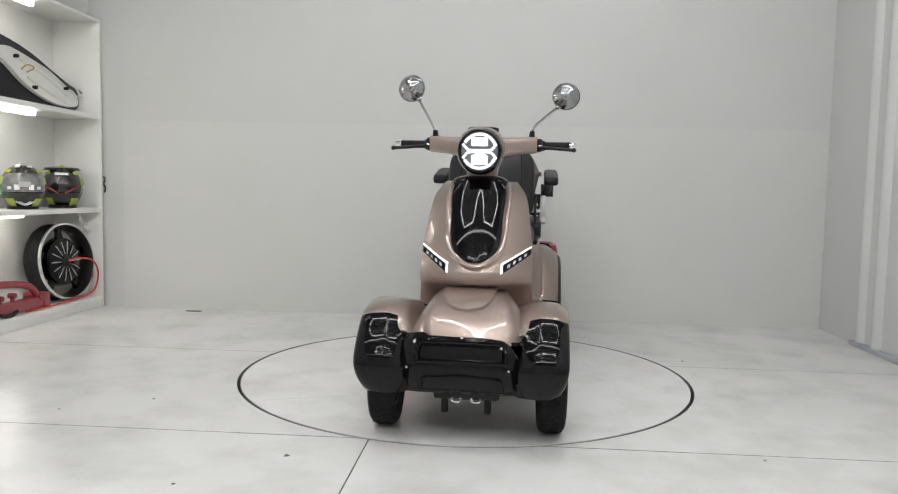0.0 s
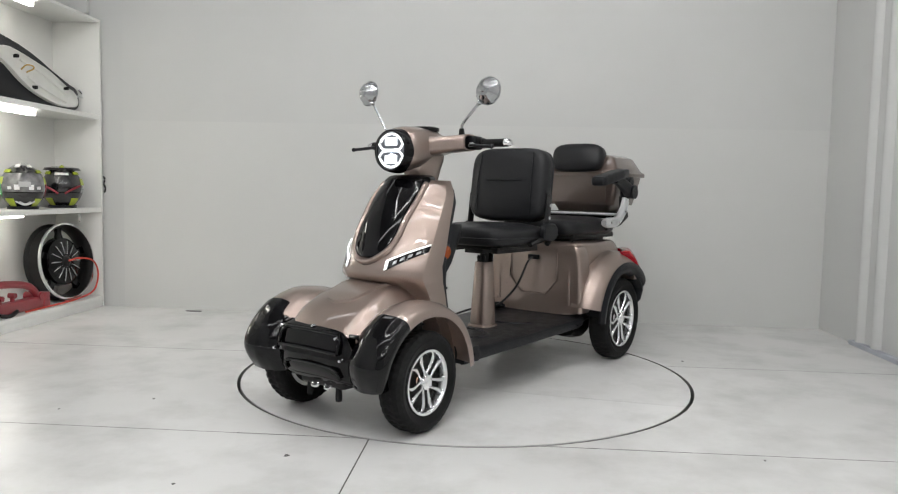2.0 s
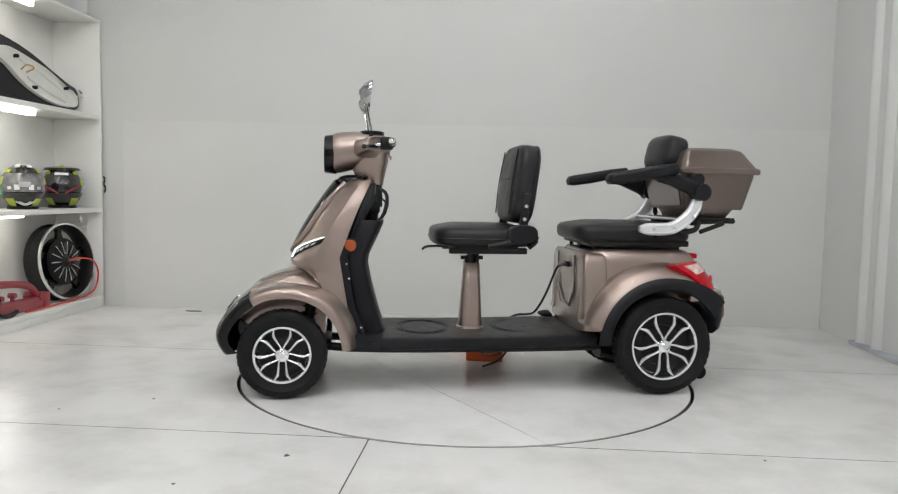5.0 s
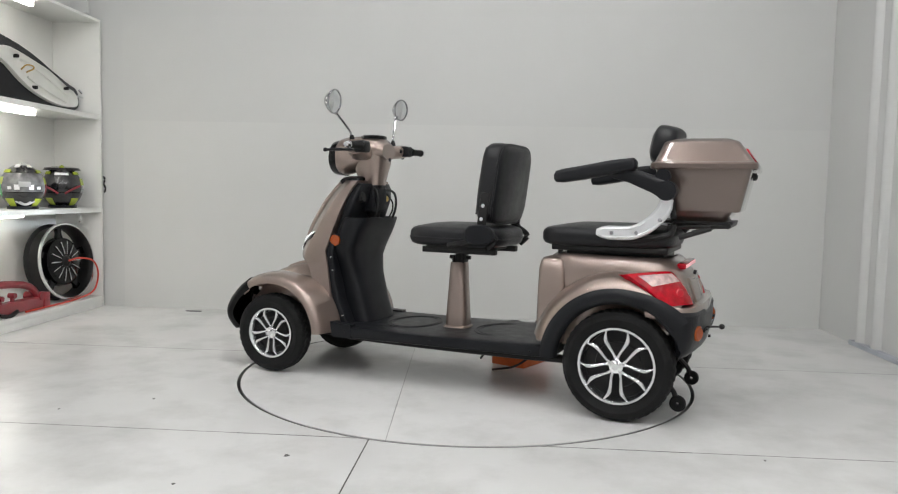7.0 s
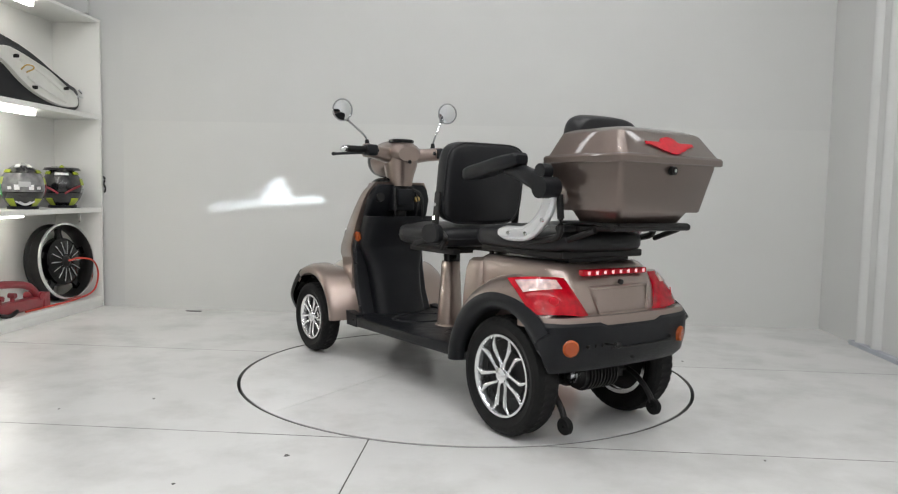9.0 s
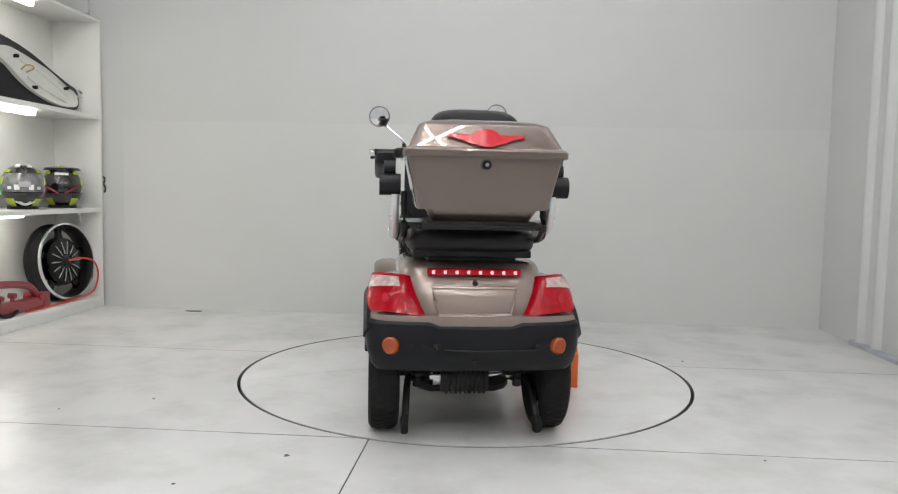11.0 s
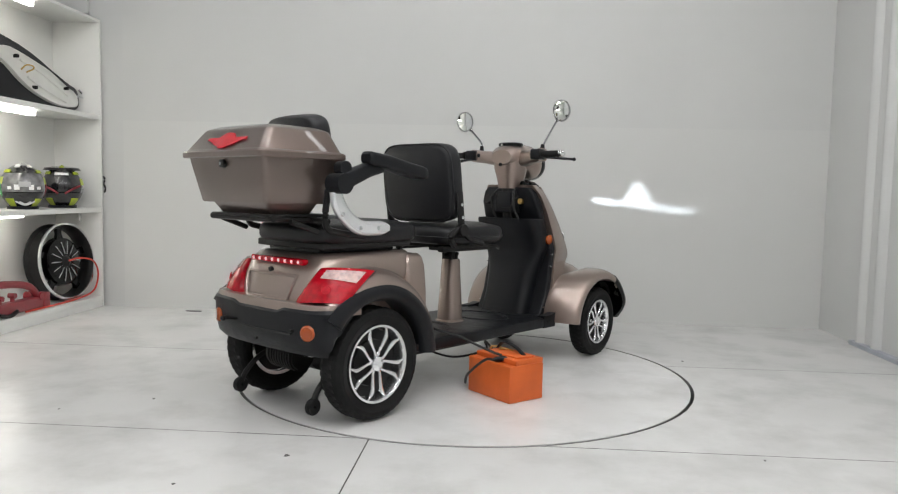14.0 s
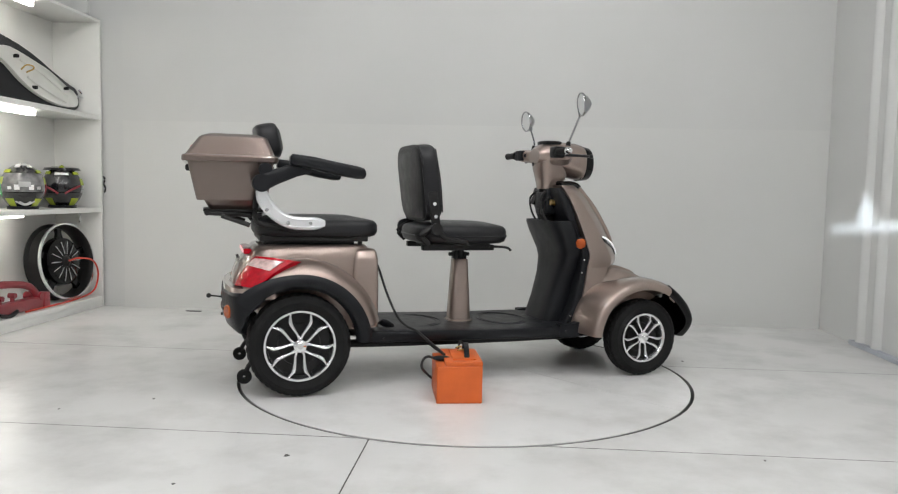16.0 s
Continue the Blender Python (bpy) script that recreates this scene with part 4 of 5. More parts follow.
def build_front_seat():
    bm = BM()
    rings = []
    for z, hx, hy in ((0.236, 0.062, 0.060), (0.243, 0.060, 0.058), (0.246, 0.053, 0.052), (0.525, 0.037, 0.037), (0.53, 0.034, 0.034)):
        rings.append([(0.783 + x, y, z) for x, y in rounded(hx, hy, 3.2, 28)])
    loft(bm, rings)
    part("seat_post", bm, M_PAINT, scooter, "champagne tapered seat post", sharp=40)
    bm = BM()
    cyl(bm, (0.783, 0, 0.52), (0.783, 0, 0.58), 0.020, seg=16)
    box(bm, 0.752, 0.766, -0.03, 0.03, 0.515, 0.575, 0.003)
    box(bm, 0.800, 0.812, -0.02, 0.02, 0.50, 0.56, 0.003)
    cyl(bm, (0.73, 0.0, 0.55), (0.83, 0.0, 0.55), 0.009, seg=10)
    part("swivel", bm, M_DARKMETAL, scooter)
    bm = BM()
    box(bm, 0.60, 0.88, -0.15, 0.15, 0.592, 0.612, 0.004)
    slide = part("seat_slide", bm, M_DARKMETAL, scooter)
    bm = BM()
    box(bm, 0.68, 0.87, -0.05, 0.05, 0.572, 0.594, 0.004)
    part("swivel_plate", bm, M_DARKMETAL, slide)
    for s in (1, -1):
        bm = BM()
        box(bm, 0.56, 0.90, s * 0.13 - 0.018, s * 0.13 + 0.018, 0.578, 0.604, 0.004)
        part("slide_rail", bm, M_DARKMETAL, slide)
    bm = BM()
    tube(bm, [(0.86, -0.10, 0.592), (0.93, -0.11, 0.592), (0.975, -0.12, 0.588), (0.995, -0.12, 0.575)], 0.006, 8, 5)
    part("slide_lever", bm, M_DARKMETAL, scooter)
    bm = BM()
    cushion(bm, 0.748, 0.222, 0.213, 0.612, 0.693, 4.2, 0.012)
    seat = part("seat", bm, M_LEATHER, scooter, "padded black leatherette seat cushion", sharp=60)
    bm = BM()
    tube(bm, [(0.748 + x * 1.003, y * 1.003, 0.645) for x, y in rounded(0.222, 0.213, 4.2, 25)[:25] + rounded(0.222, 0.213, 4.2, 25)[:1]], 0.0035, 6, 2)
    part("piping", bm, M_LEATHER, seat)
    # backrest: slab stood up and leant back
    bm = BM()
    m = Matrix(((0, 0, 1, 0), (0, 1, 0, 0), (-1, 0, 0, 0), (0, 0, 0, 1)))
    lean = Matrix.Translation((0.533, 0, 0.876)) @ Matrix.Rotation(radians(-7), 4, "Y") @ m
    cushion(bm, 0.0, 0.172, 0.208, 0.0, 0.092, 5.0, 0.010, lean)
    back = part("backrest", bm, M_LEATHER, scooter, "padded black leatherette backrest", sharp=60)
    bm = BM()
    up = lambda h, y, d: (Matrix.Translation((0.533, 0, 0.876)) @ Matrix.Rotation(radians(-7), 4, "Y")) @ Vector((d, y, h))
    tube(bm, [up(0.015, -0.10, 0.107), up(0.015, 0.0, 0.109), up(0.015, 0.10, 0.107)], 0.003, 6, 4)
    for s in (1, -1):
        tube(bm, [up(-0.14, s * 0.150, 0.098), up(0.0, s * 0.148, 0.103), up(0.145, s * 0.142, 0.096)], 0.003, 6, 4)
    part("seam", bm, M_PLASTIC, back)
    bm = BM()
    edge = [up(h, y, 0.012) for h, y in rounded(0.172 * 0.985, 0.208 * 0.985, 5.0, 32)]
    tube(bm, edge + edge[:1], 0.0045, 6, 2)
    part("piping", bm, M_LEATHER, back)
    for s in (1, -1):
        bm = BM()
        box(bm, -0.020, 0.020, s * 0.214 - 0.006, s * 0.214 + 0.006, -0.02, 0.155, 0.006, Matrix.Translation((0.575, 0, 0.700)) @ Matrix.Rotation(radians(-7), 4, "Y"))
        cyl(bm, (0.575, s * 0.205, 0.690), (0.575, s * 0.232, 0.690), 0.026, seg=18)
        tube(bm, [(0.575, s * 0.218, 0.690), (0.62, s * 0.222, 0.652), (0.72, s * 0.216, 0.628)], 0.012, 8, 5)
        tube(bm, [(0.56, s * 0.21, 0.70), (0.512, s * 0.205, 0.662), (0.545, s * 0.20, 0.622)], 0.013, 8, 5)
        brk = part("recliner", bm, M_DARKMETAL, scooter)
        brk.location = (0.024, 0, -0.012)
        bm = BM()
        rings = [[(0.60 + x, s * yy, 0.668 + z) for x, z in rounded(0.065 * k, 0.042 * k, 2.6, 24)] for yy, k in ((0.216, 1.0), (0.236, 0.98), (0.243, 0.86))]
        loft(bm, rings)
        if s > 0:
            part("recliner_cover", bm, M_PLASTIC, back)
        else:
            bm.free()
        for z in (0.80, 0.745):
            bm = BM()
            x = 0.575 - (z - 0.70) * 0.12
            cyl(bm, (x, s * 0.218, z), (x, s * 0.226, z), 0.008, seg=12)
            part("bolt", bm, M_CHROME, brk)


def build_rear():
    # body: centre column, tail and front corner column
    bm = BM()
    rings = []
    for z, xf, xr, hw, e in ((0.250, 0.335, -0.10, 0.215, 6), (0.36, 0.330, -0.20, 0.220, 6), (0.430, 0.328, -0.250, 0.232, 5), (0.47, 0.326, -0.246, 0.240, 4.5), (0.52, 0.324, -0.228, 0.250, 4.5), (0.555, 0.322, -0.208, 0.250, 4.5), (0.585, 0.318, -0.186, 0.243, 4.5), (0.600, 0.312, -0.170, 0.234, 4.5), (0.608, 0.300, -0.150, 0.222, 4.5)):
        rings.append([((xf + xr) / 2 + x, y, z) for x, y in rounded((xf - xr) / 2, hw, e, 48)])
    loft(bm, rings)
    rings = []
    for z, hw in ((0.262, 0.262), (0.27, 0.268), (0.45, 0.262), (0.55, 0.250), (0.580, 0.240), (0.592, 0.226)):
        rings.append([(0.283 + x, y, z) for x, y in rrect(0.053 if z < 0.57 else 0.053 - (z - 0.57) * 0.5, hw, 0.018, 4)])
    loft(bm, rings)
    body = part("rear_body", bm, M_PAINT, scooter, "champagne rear body under the passenger seat", sharp=45)
    # embossed front panel outline and charge socket
    bm = BM()
    xs = 0.3415
    tube(bm, [(xs, -0.13, 0.575), (xs, -0.135, 0.42), (xs + 0.003, -0.07, 0.345), (xs + 0.003, 0.07, 0.345), (xs, 0.135, 0.42), (xs, 0.13, 0.575)], 0.005, 8, 1)
    for s in (1, -1):
        tube(bm, [(0.336, s * 0.20, 0.30), (0.332, s * 0.20, 0.45), (0.326, s * 0.195, 0.58)], 0.006, 8, 3)
    part("front_emboss", bm, M_PAINT, body)
    bm = BM()
    box(bm, 0.335, 0.352, -0.03, 0.03, 0.515, 0.538, 0.003)
    part("power_socket", bm, M_PLASTIC, body)
    # rear mudguards
    for s in (1, -1):
        def guard(u, v, a0=14, a1=133):
            a = radians(a0 + (a1 - a0) * u)
            y = np.interp(v, (0, 0.06, 0.2, 0.4, 0.65, 1.0), (0.350, 0.350, 0.342, 0.316, 0.275, 0.215))
            d = math.degrees(a)
            r = np.interp(v, (0, 0.06, 0.2, 0.4, 0.65, 1.0), (0.276, 0.288, 0.304, 0.328, 0.348, 0.352))
            if d > 120:
                r -= 0.030 * (d - 120) / 32 * v
            return Vector((-r * math.cos(a) * -1, s * y, RZ + r * math.sin(a)))

        def inw(u, v, a0=14, a1=133):
            a = radians(a0 + (a1 - a0) * u)
            return (-math.cos(a), 0, -math.sin(a))
        bm = BM()
        patch(bm, guard, 36, 14, 0.010, inw)
        part("rear_mudguard", bm, M_PAINT, body, sharp=50)
        bm = BM()

        def lip(u, v):
            a = radians(2 + 141 * u)
            grow = min(1, max(0, (2 + 141 * u - 95) / 40)) ** 1.5
            y = np.interp(v, (0, 0.25, 0.6, 1.0), (0.335, 0.362, 0.364, 0.352)) - 0.003 * grow
            r = np.interp(v, (0, 0.25, 0.6, 1.0), (0.234, 0.246, 0.272 + 0.012 * grow, 0.292 + 0.024 * grow))
            return Vector((r * math.cos(a), s * y, RZ + r * math.sin(a)))
        patch(bm, lip, 40, 6, 0.014, lambda u, v: (-math.cos(radians(2 + 141 * u)) * 0.3, -s, -math.sin(radians(2 + 141 * u)) * 0.3))
        part("wheel_arch_trim", bm, M_PLASTIC, body, "matt black wheel arch trim", sharp=45)
        bm = BM()

        def liner(u, v):
            a = radians(8 + 128 * u)
            return Vector((0.244 * math.cos(a), s * (0.205 + 0.145 * v), RZ + 0.244 * math.sin(a)))
        patch(bm, liner, 24, 2, 0.004, lambda u, v: (math.cos(radians(8 + 128 * u)), 0, math.sin(radians(8 + 128 * u))))
        part("arch_liner", bm, M_PLASTIC, body)
        # tail lamp
        A, B, C, D = Vector((-0.020, s * 0.330, 0.552)), Vector((-0.165, s * 0.205, 0.560)), Vector((-0.243, s * 0.158, 0.436)), Vector((-0.165, s * 0.343, 0.446))

        def lens(u, v, lift=0.0):
            p = A.lerp(B, u).lerp(D.lerp(C, u), v)
            bulge = 4 * u * (1 - u)
            out = Vector((-0.75, s * 0.62, 0.25)).normalized()
            return p + out * (0.010 + 0.036 * bulge ** 0.8 + 0.012 * 4 * v * (1 - v) + lift)
        bm = BM()
        patch(bm, lens, 16, 12, 0.05, lambda u, v: (0.7, -s * 0.5, -0.1))
        lamp = part("tail_lamp", bm, M_RED, scooter, "red and clear wrap-around tail lamp", sharp=50)
        bm = BM()
        patch(bm, lambda u, v: lens(0.10 + 0.72 * u, 0.08 + (0.34 - 0.10 * u) * v, 0.004), 14, 5, 0.008, lambda u, v: (0.75, -s * 0.6, 0))
        part("clear_lens", bm, M_CLEAR, lamp, "pale clear upper lens")
        bm = BM()
        c = lens(0.52, 0.66, 0.001)
        q = Vector((-0.75, s * 0.62, 0.2)).normalized()
        cyl(bm, c, c + q * 0.004, 0.017, 0.014, 24)
        part("stop_lens", bm, M_REDGLOW, lamp)
    # rear number panel, brake strip
    bm = BM()

    def panel(u, v):
        z = 0.445 + 0.085 * v
        return Vector((np.interp(z, (0.43, 0.47, 0.52, 0.555), (-0.262, -0.254, -0.238, -0.216)) + 0.012 * (2 * u - 1) ** 2, (2 * u - 1) * (0.118 + 0.022 * v), z))
    patch(bm, panel, 10, 6, 0.03, lambda u, v: (1, 0, 0))
    part("number_panel", bm, M_PAINT, body)
    bm = BM()
    edge = [panel(u, v) + Vector((-0.002, 0, 0)) for u, v in ((0, 0), (0.5, 0), (1, 0), (1, 0.5), (1, 1), (0.5, 1), (0, 1), (0, 0.5), (0, 0))]
    tube(bm, edge, 0.0065, 8, 1)
    part("panel_edge", bm, M_PAINT, body)
    bm = BM()
    box(bm, -0.212, -0.18, -0.155, 0.155, 0.568, 0.590, 0.006)
    strip = part("brake_strip", bm, M_RED, scooter, "red high-level brake strip")
    for i in range(8):
        y = -0.135 + 0.27 * i / 7
        bm = BM()
        loft(bm, [[(x, y + a, 0.579 + b) for a, b in ((-0.005, -0.006), (-0.005, 0.006), (0.003, 0.006), (0.006, 0.0), (0.003, -0.006))] for x in (-0.210, -0.2145)])
        part("brake_led", bm, M_PINKLED, strip)
    bm = BM()
    cyl(bm, (-0.225, 0.0, 0.548), (-0.236, 0.0, 0.545), 0.009, seg=14)
    part("boot_lock", bm, M_DARKMETAL, body)
    # bumper
    half = [(-0.150, 0.356), (-0.205, 0.354), (-0.245, 0.338), (-0.268, 0.300), (-0.280, 0.24), (-0.290, 0.15), (-0.294, 0.0)]
    path = half + [(x, -y) for x, y in half[-2::-1]]
    prof = [(0.030, 0.432), (0.008, 0.430), (-0.002, 0.418), (0.0, 0.34), (0.012, 0.285), (0.035, 0.262), (0.06, 0.262), (0.06, 0.42)]
    bm = BM()
    rings = []
    pts = smooth_path([(x, y, 0) for x, y in path], 4)
    for i, p in enumerate(pts):
        d = (pts[min(i + 1, len(pts) - 1)] - pts[max(i - 1, 0)]).normalized()
        nrm = Vector((-d.y, d.x, 0))
        if nrm.x < 0 and abs(p.y) < 0.2 or nrm.dot(Vector((p.x + 0.05, p.y, 0))) > 0:
            nrm = -nrm
        side = abs(p.y) / 0.352
        arch = RZ + math.sqrt(max(0.0, 0.242 ** 2 - p.x ** 2)) if side > 0.85 else 0
        rings.append([p + nrm * k + Vector((0, 0, max(z, arch - 0.004 * (k > 0.02)) + (0.012 * (abs(p.y) < 0.15) * -1 if z > 0.41 else 0))) for k, z in prof])
    loft(bm, rings)
    shelf = BM()
    rim = [p for p in pts if p.x < -0.16]
    loft(shelf, [[Vector((-0.10 + (p.x + 0.10) * k, p.y * k, z)) for p in rim] + [Vector((-0.10, rim[-1].y * k, z)), Vector((-0.10, rim[0].y * k, z))] for k, z in ((0.975, 0.405), (0.975, 0.430), (0.955, 0.445))])
    part("tail_ledge", shelf, M_PAINT, body)
    bumper = part("rear_bumper", bm, M_PLASTIC, scooter, "matt black plastic rear bumper", sharp=40)
    for s in (1, -1):
        bm = BM()
        lathe(bm, [(0.0005, 0.010), (0.022, 0.010), (0.028, 0.005), (0.028, -0.008), (0.0005, -0.008)], (0, 0, 0), "x", 26)
        bmesh.ops.transform(bm, matrix=pose(-0.276, s * 0.272, 0.350, 0, 0, 180 + s * -24), verts=bm.verts)
        part("rear_reflector", bm, M_AMBER, bumper, "round amber rear reflector")
    bm = BM()
    tube(bm, [(-0.293, -0.20, 0.338), (-0.297, 0.0, 0.335), (-0.293, 0.10, 0.338)], 0.003, 6, 4)
    for y in (0.205, 0.17, 0.14, -0.20):
        cyl(bm, (-0.285, y, 0.350), (-0.296, y, 0.350), 0.006, seg=10)
    cyl(bm, (-0.29, 0.0, 0.298), (-0.299, 0.0, 0.298), 0.006, seg=10)
    part("bumper_fixings", bm, M_DARKMETAL, bumper)
    # drive axle and motor
    bm = BM()
    cyl(bm, (0, -0.24, RZ), (0, 0.24, RZ), 0.026, seg=16)
    lathe(bm, [(0.0005, -0.06), (0.05, -0.06), (0.075, -0.03), (0.075, 0.03), (0.05, 0.06), (0.0005, 0.06)], (0.0, 0.0, RZ), "y", 28)
    axle = part("rear_axle", bm, M_DARKMETAL, scooter)
    bm = BM()
    prof = [(0.0005, -0.06), (0.052, -0.06)]
    for i in range(9):
        y = -0.05 + 0.016 * i
        prof += [(0.052, y - 0.003), (0.060, y - 0.003), (0.060, y + 0.003), (0.052, y + 0.003)]
    lathe(bm, prof + [(0.052, 0.10), (0.0005, 0.10)], (-0.13, 0.0, 0.215), "y", 24)
    part("motor", bm, M_DARKMETAL, axle, "dark finned drive motor", sharp=40)
    bm = BM()
    cyl(bm, (-0.13, 0.10, 0.215), (-0.13, 0.125, 0.215), 0.030, seg=18)
    cyl(bm, (-0.13, 0.125, 0.215), (-0.13, 0.135, 0.215), 0.014, seg=12)
    tube(bm, [(-0.13, -0.06, 0.22), (-0.12, -0.12, 0.23), (-0.06, -0.14, 0.27)], 0.008, 8, 5)
    part("motor_flange", bm, M_ALLOY, axle)
    for s in (1, -1):
        bm = BM()
        cyl(bm, (-0.08, s * 0.175, 0.17), (-0.11, s * 0.17, 0.36), 0.016, seg=12)
        for i in range(8):
            p = Vector((-0.082, s * 0.175, 0.19)).lerp(Vector((-0.107, s * 0.17, 0.34)), i / 7)
            cyl(bm, p, p + Vector((0, 0, 0.008)), 0.027, seg=14)
        part("rear_damper", bm, M_DARKMETAL, scooter)
        bm = BM()
        tube(bm, [(-0.06, s * 0.205, 0.20), (-0.13, s * 0.212, 0.175), (-0.19, s * 0.218, 0.12), (-0.205, s * 0.22, 0.085)], 0.010, 8, 5, wide=1.2)
        stand = part("anti_tip_arm", bm, M_DARKMETAL, scooter)
        bm = BM()
        lathe(bm, [(0.006, -0.012), (0.026, -0.012), (0.030, -0.007), (0.030, 0.007), (0.026, 0.012), (0.006, 0.012)], (-0.212, s * 0.222, 0.072), "y", 20)
        part("anti_tip_roller", bm, M_RUBBER, stand)
    bm = BM()
    tube(bm, [(-0.280, 0.125, 0.352), (-0.310, 0.128, 0.356), (-0.345, 0.13, 0.360)], 0.004, 6, 4)
    bmesh.ops.create_icosphere(bm, subdivisions=2, radius=0.011, matrix=Matrix.Translation((-0.348, 0.13, 0.360)))
    part("release_lever", bm, M_DARKMETAL, scooter)

    # passenger seat
    bm = BM()
    cushion(bm, 0.092, 0.262, 0.222, 0.640, 0.715, 6.0, 0.012)
    part("passenger_seat", bm, M_LEATHER, scooter, "long padded black passenger seat", sharp=60)
    bm = BM()
    box(bm, -0.15, 0.30, -0.20, 0.20, 0.622, 0.648, 0.006)
    box(bm, -0.13, 0.25, -0.15, 0.15, 0.606, 0.624, 0.004)
    for s in (1, -1):
        cyl(bm, (0.27, s * 0.17, 0.600), (0.27, s * 0.17, 0.645), 0.010, seg=10)
    part("seat_base", bm, M_DARKMETAL, scooter)
    for s in (1, -1):
        bm = BM()
        pts = [(0.105, 0.702), (0.0, 0.702), (-0.045, 0.710), (-0.092, 0.738), (-0.134, 0.784), (-0.152, 0.835)]
        path = smooth_path([(x, s * 0.262, z) for x, z in pts], 5)
        rings = []
        for i, p in enumerate(path):
            d = (path[min(i + 1, len(path) - 1)] - path[max(i - 1, 0)]).normalized()
            nn = Vector((-d.z, 0, d.x))
            k = (0.012, 0.022)[i] if i < 2 else 0.026 if i < len(path) - 4 else 0.026 - 0.002 * (i - len(path) + 4)
            rings.append([p + nn * a * k / 0.026 + Vector((0, s * b, 0)) for a, b in rounded(0.027, 0.014, 3.5, 16)])
        loft(bm, rings)
        bar = part("arm_bracket", bm, M_SILVER, scooter, "curved silver armrest bracket")
        bm = BM()
        for off in (0.015, -0.015):
            line = []
            for i, p in enumerate(path[1:-2], 1):
                d = (path[i + 1] - path[i - 1]).normalized()
                line.append(p + Vector((-d.z, 0, d.x)) * off + Vector((0, s * 0.0135, 0)))
            tube(bm, line, 0.0028, 6, 1)
        part("pressed_ridge", bm, M_SILVER, bar)
        for x, z in ((0.045, 0.702), (-0.045, 0.705), (-0.128, 0.755)):
            bm = BM()
            cyl(bm, (x, s * 0.274, z), (x, s * 0.280, z), 0.009, 0.007, 12)
            part("bolt", bm, M_CHROME, bar)
        bm = BM()
        cyl(bm, (-0.150, s * 0.245, 0.862), (-0.150, s * 0.315, 0.862), 0.036, seg=26)
        bmesh.ops.bevel(bm, geom=[e for e in bm.edges if e.calc_face_angle(0) > 0.8], offset=0.005, segments=2, affect="EDGES")
        rings = []
        for x, z, h, w in ((-0.150, 0.862, 0.034, 0.022), (-0.10, 0.885, 0.030, 0.022), (-0.02, 0.915, 0.026, 0.022), (0.04, 0.925, 0.020, 0.022)):
            rings.append([(x - 0.3 * b, s * 0.283 + a, z + b) for a, b in rounded(w, h, 3.5, 18)])
        loft(bm, rings)
        cyl(bm, (-0.135, s * 0.262, 0.915), (-0.135, s * 0.300, 0.915), 0.026, seg=20)
        arm = part("armrest", bm, M_PLASTIC, scooter, "black flip-up armrest", sharp=40)
        bm = BM()
        rings = []
        for x, z, h, w in ((-0.040, 0.956, 0.014, 0.026), (-0.030, 0.956, 0.024, 0.034), (0.05, 0.945, 0.026, 0.038), (0.15, 0.925, 0.027, 0.038), (0.23, 0.912, 0.026, 0.037), (0.255, 0.909, 0.022, 0.034), (0.262, 0.908, 0.012, 0.028)):
            rings.append([(x, s * 0.295 + a, z + b) for a, b in rounded(w, h, 4.0, 22)])
        loft(bm, rings)
        part("arm_pad", bm, M_PLASTIC, arm, "black padded arm top", sharp=40)
    bm = BM()
    tube(bm, [(-0.085, -0.250, 0.742), (-0.085, 0.0, 0.742), (-0.085, 0.250, 0.742)], 0.008, 10, 3)
    part("cross_bar", bm, M_SILVER, scooter, "thin silver bar behind the seat")
    # carrier frame
    bm = BM()
    for s in (1, -1):
        tube(bm, [(0.02, s * 0.235, 0.672), (-0.12, s * 0.235, 0.690), (-0.17, s * 0.232, 0.72), (-0.16, s * 0.232, 0.84)], 0.012, 8, 5)
        tube(bm, [(-0.14, s * 0.15, 0.728), (-0.355, s * 0.16, 0.738)], 0.011, 8)
        tube(bm, [(-0.19, s * 0.215, 0.690), (-0.30, s * 0.205, 0.728)], 0.010, 8)
    tube(bm, [(-0.16, -0.235, 0.728), (-0.16, 0.235, 0.728)], 0.011, 8)
    tube(bm, [(-0.355, -0.185, 0.738), (-0.355, 0.185, 0.738)], 0.012, 8)
    box(bm, -0.37, -0.10, -0.17, 0.17, 0.742, 0.752, 0.003)
    part("carrier", bm, M_DARKMETAL, scooter, "black tubular box carrier")

    # top box
    bm = BM()
    rings = []
    for z, xf, xr, hw in ((0.752, -0.165, -0.345, 0.150), (0.788, -0.150, -0.366, 0.172), (0.7885, -0.130, -0.392, 0.197), (0.794, -0.126, -0.396, 0.201), (0.93, -0.098, -0.426, 0.229), (0.942, -0.096, -0.428, 0.230)):
        rings.append([((xf + xr) / 2 + x, y, z) for x, y in rrect((xf - xr) / 2, hw, 0.020)])
    loft(bm, rings)
    tub = part("top_box", bm, M_BOXPAINT, scooter, "darker taupe rear top box, closed", sharp=40)
    bm = BM()
    rings = []
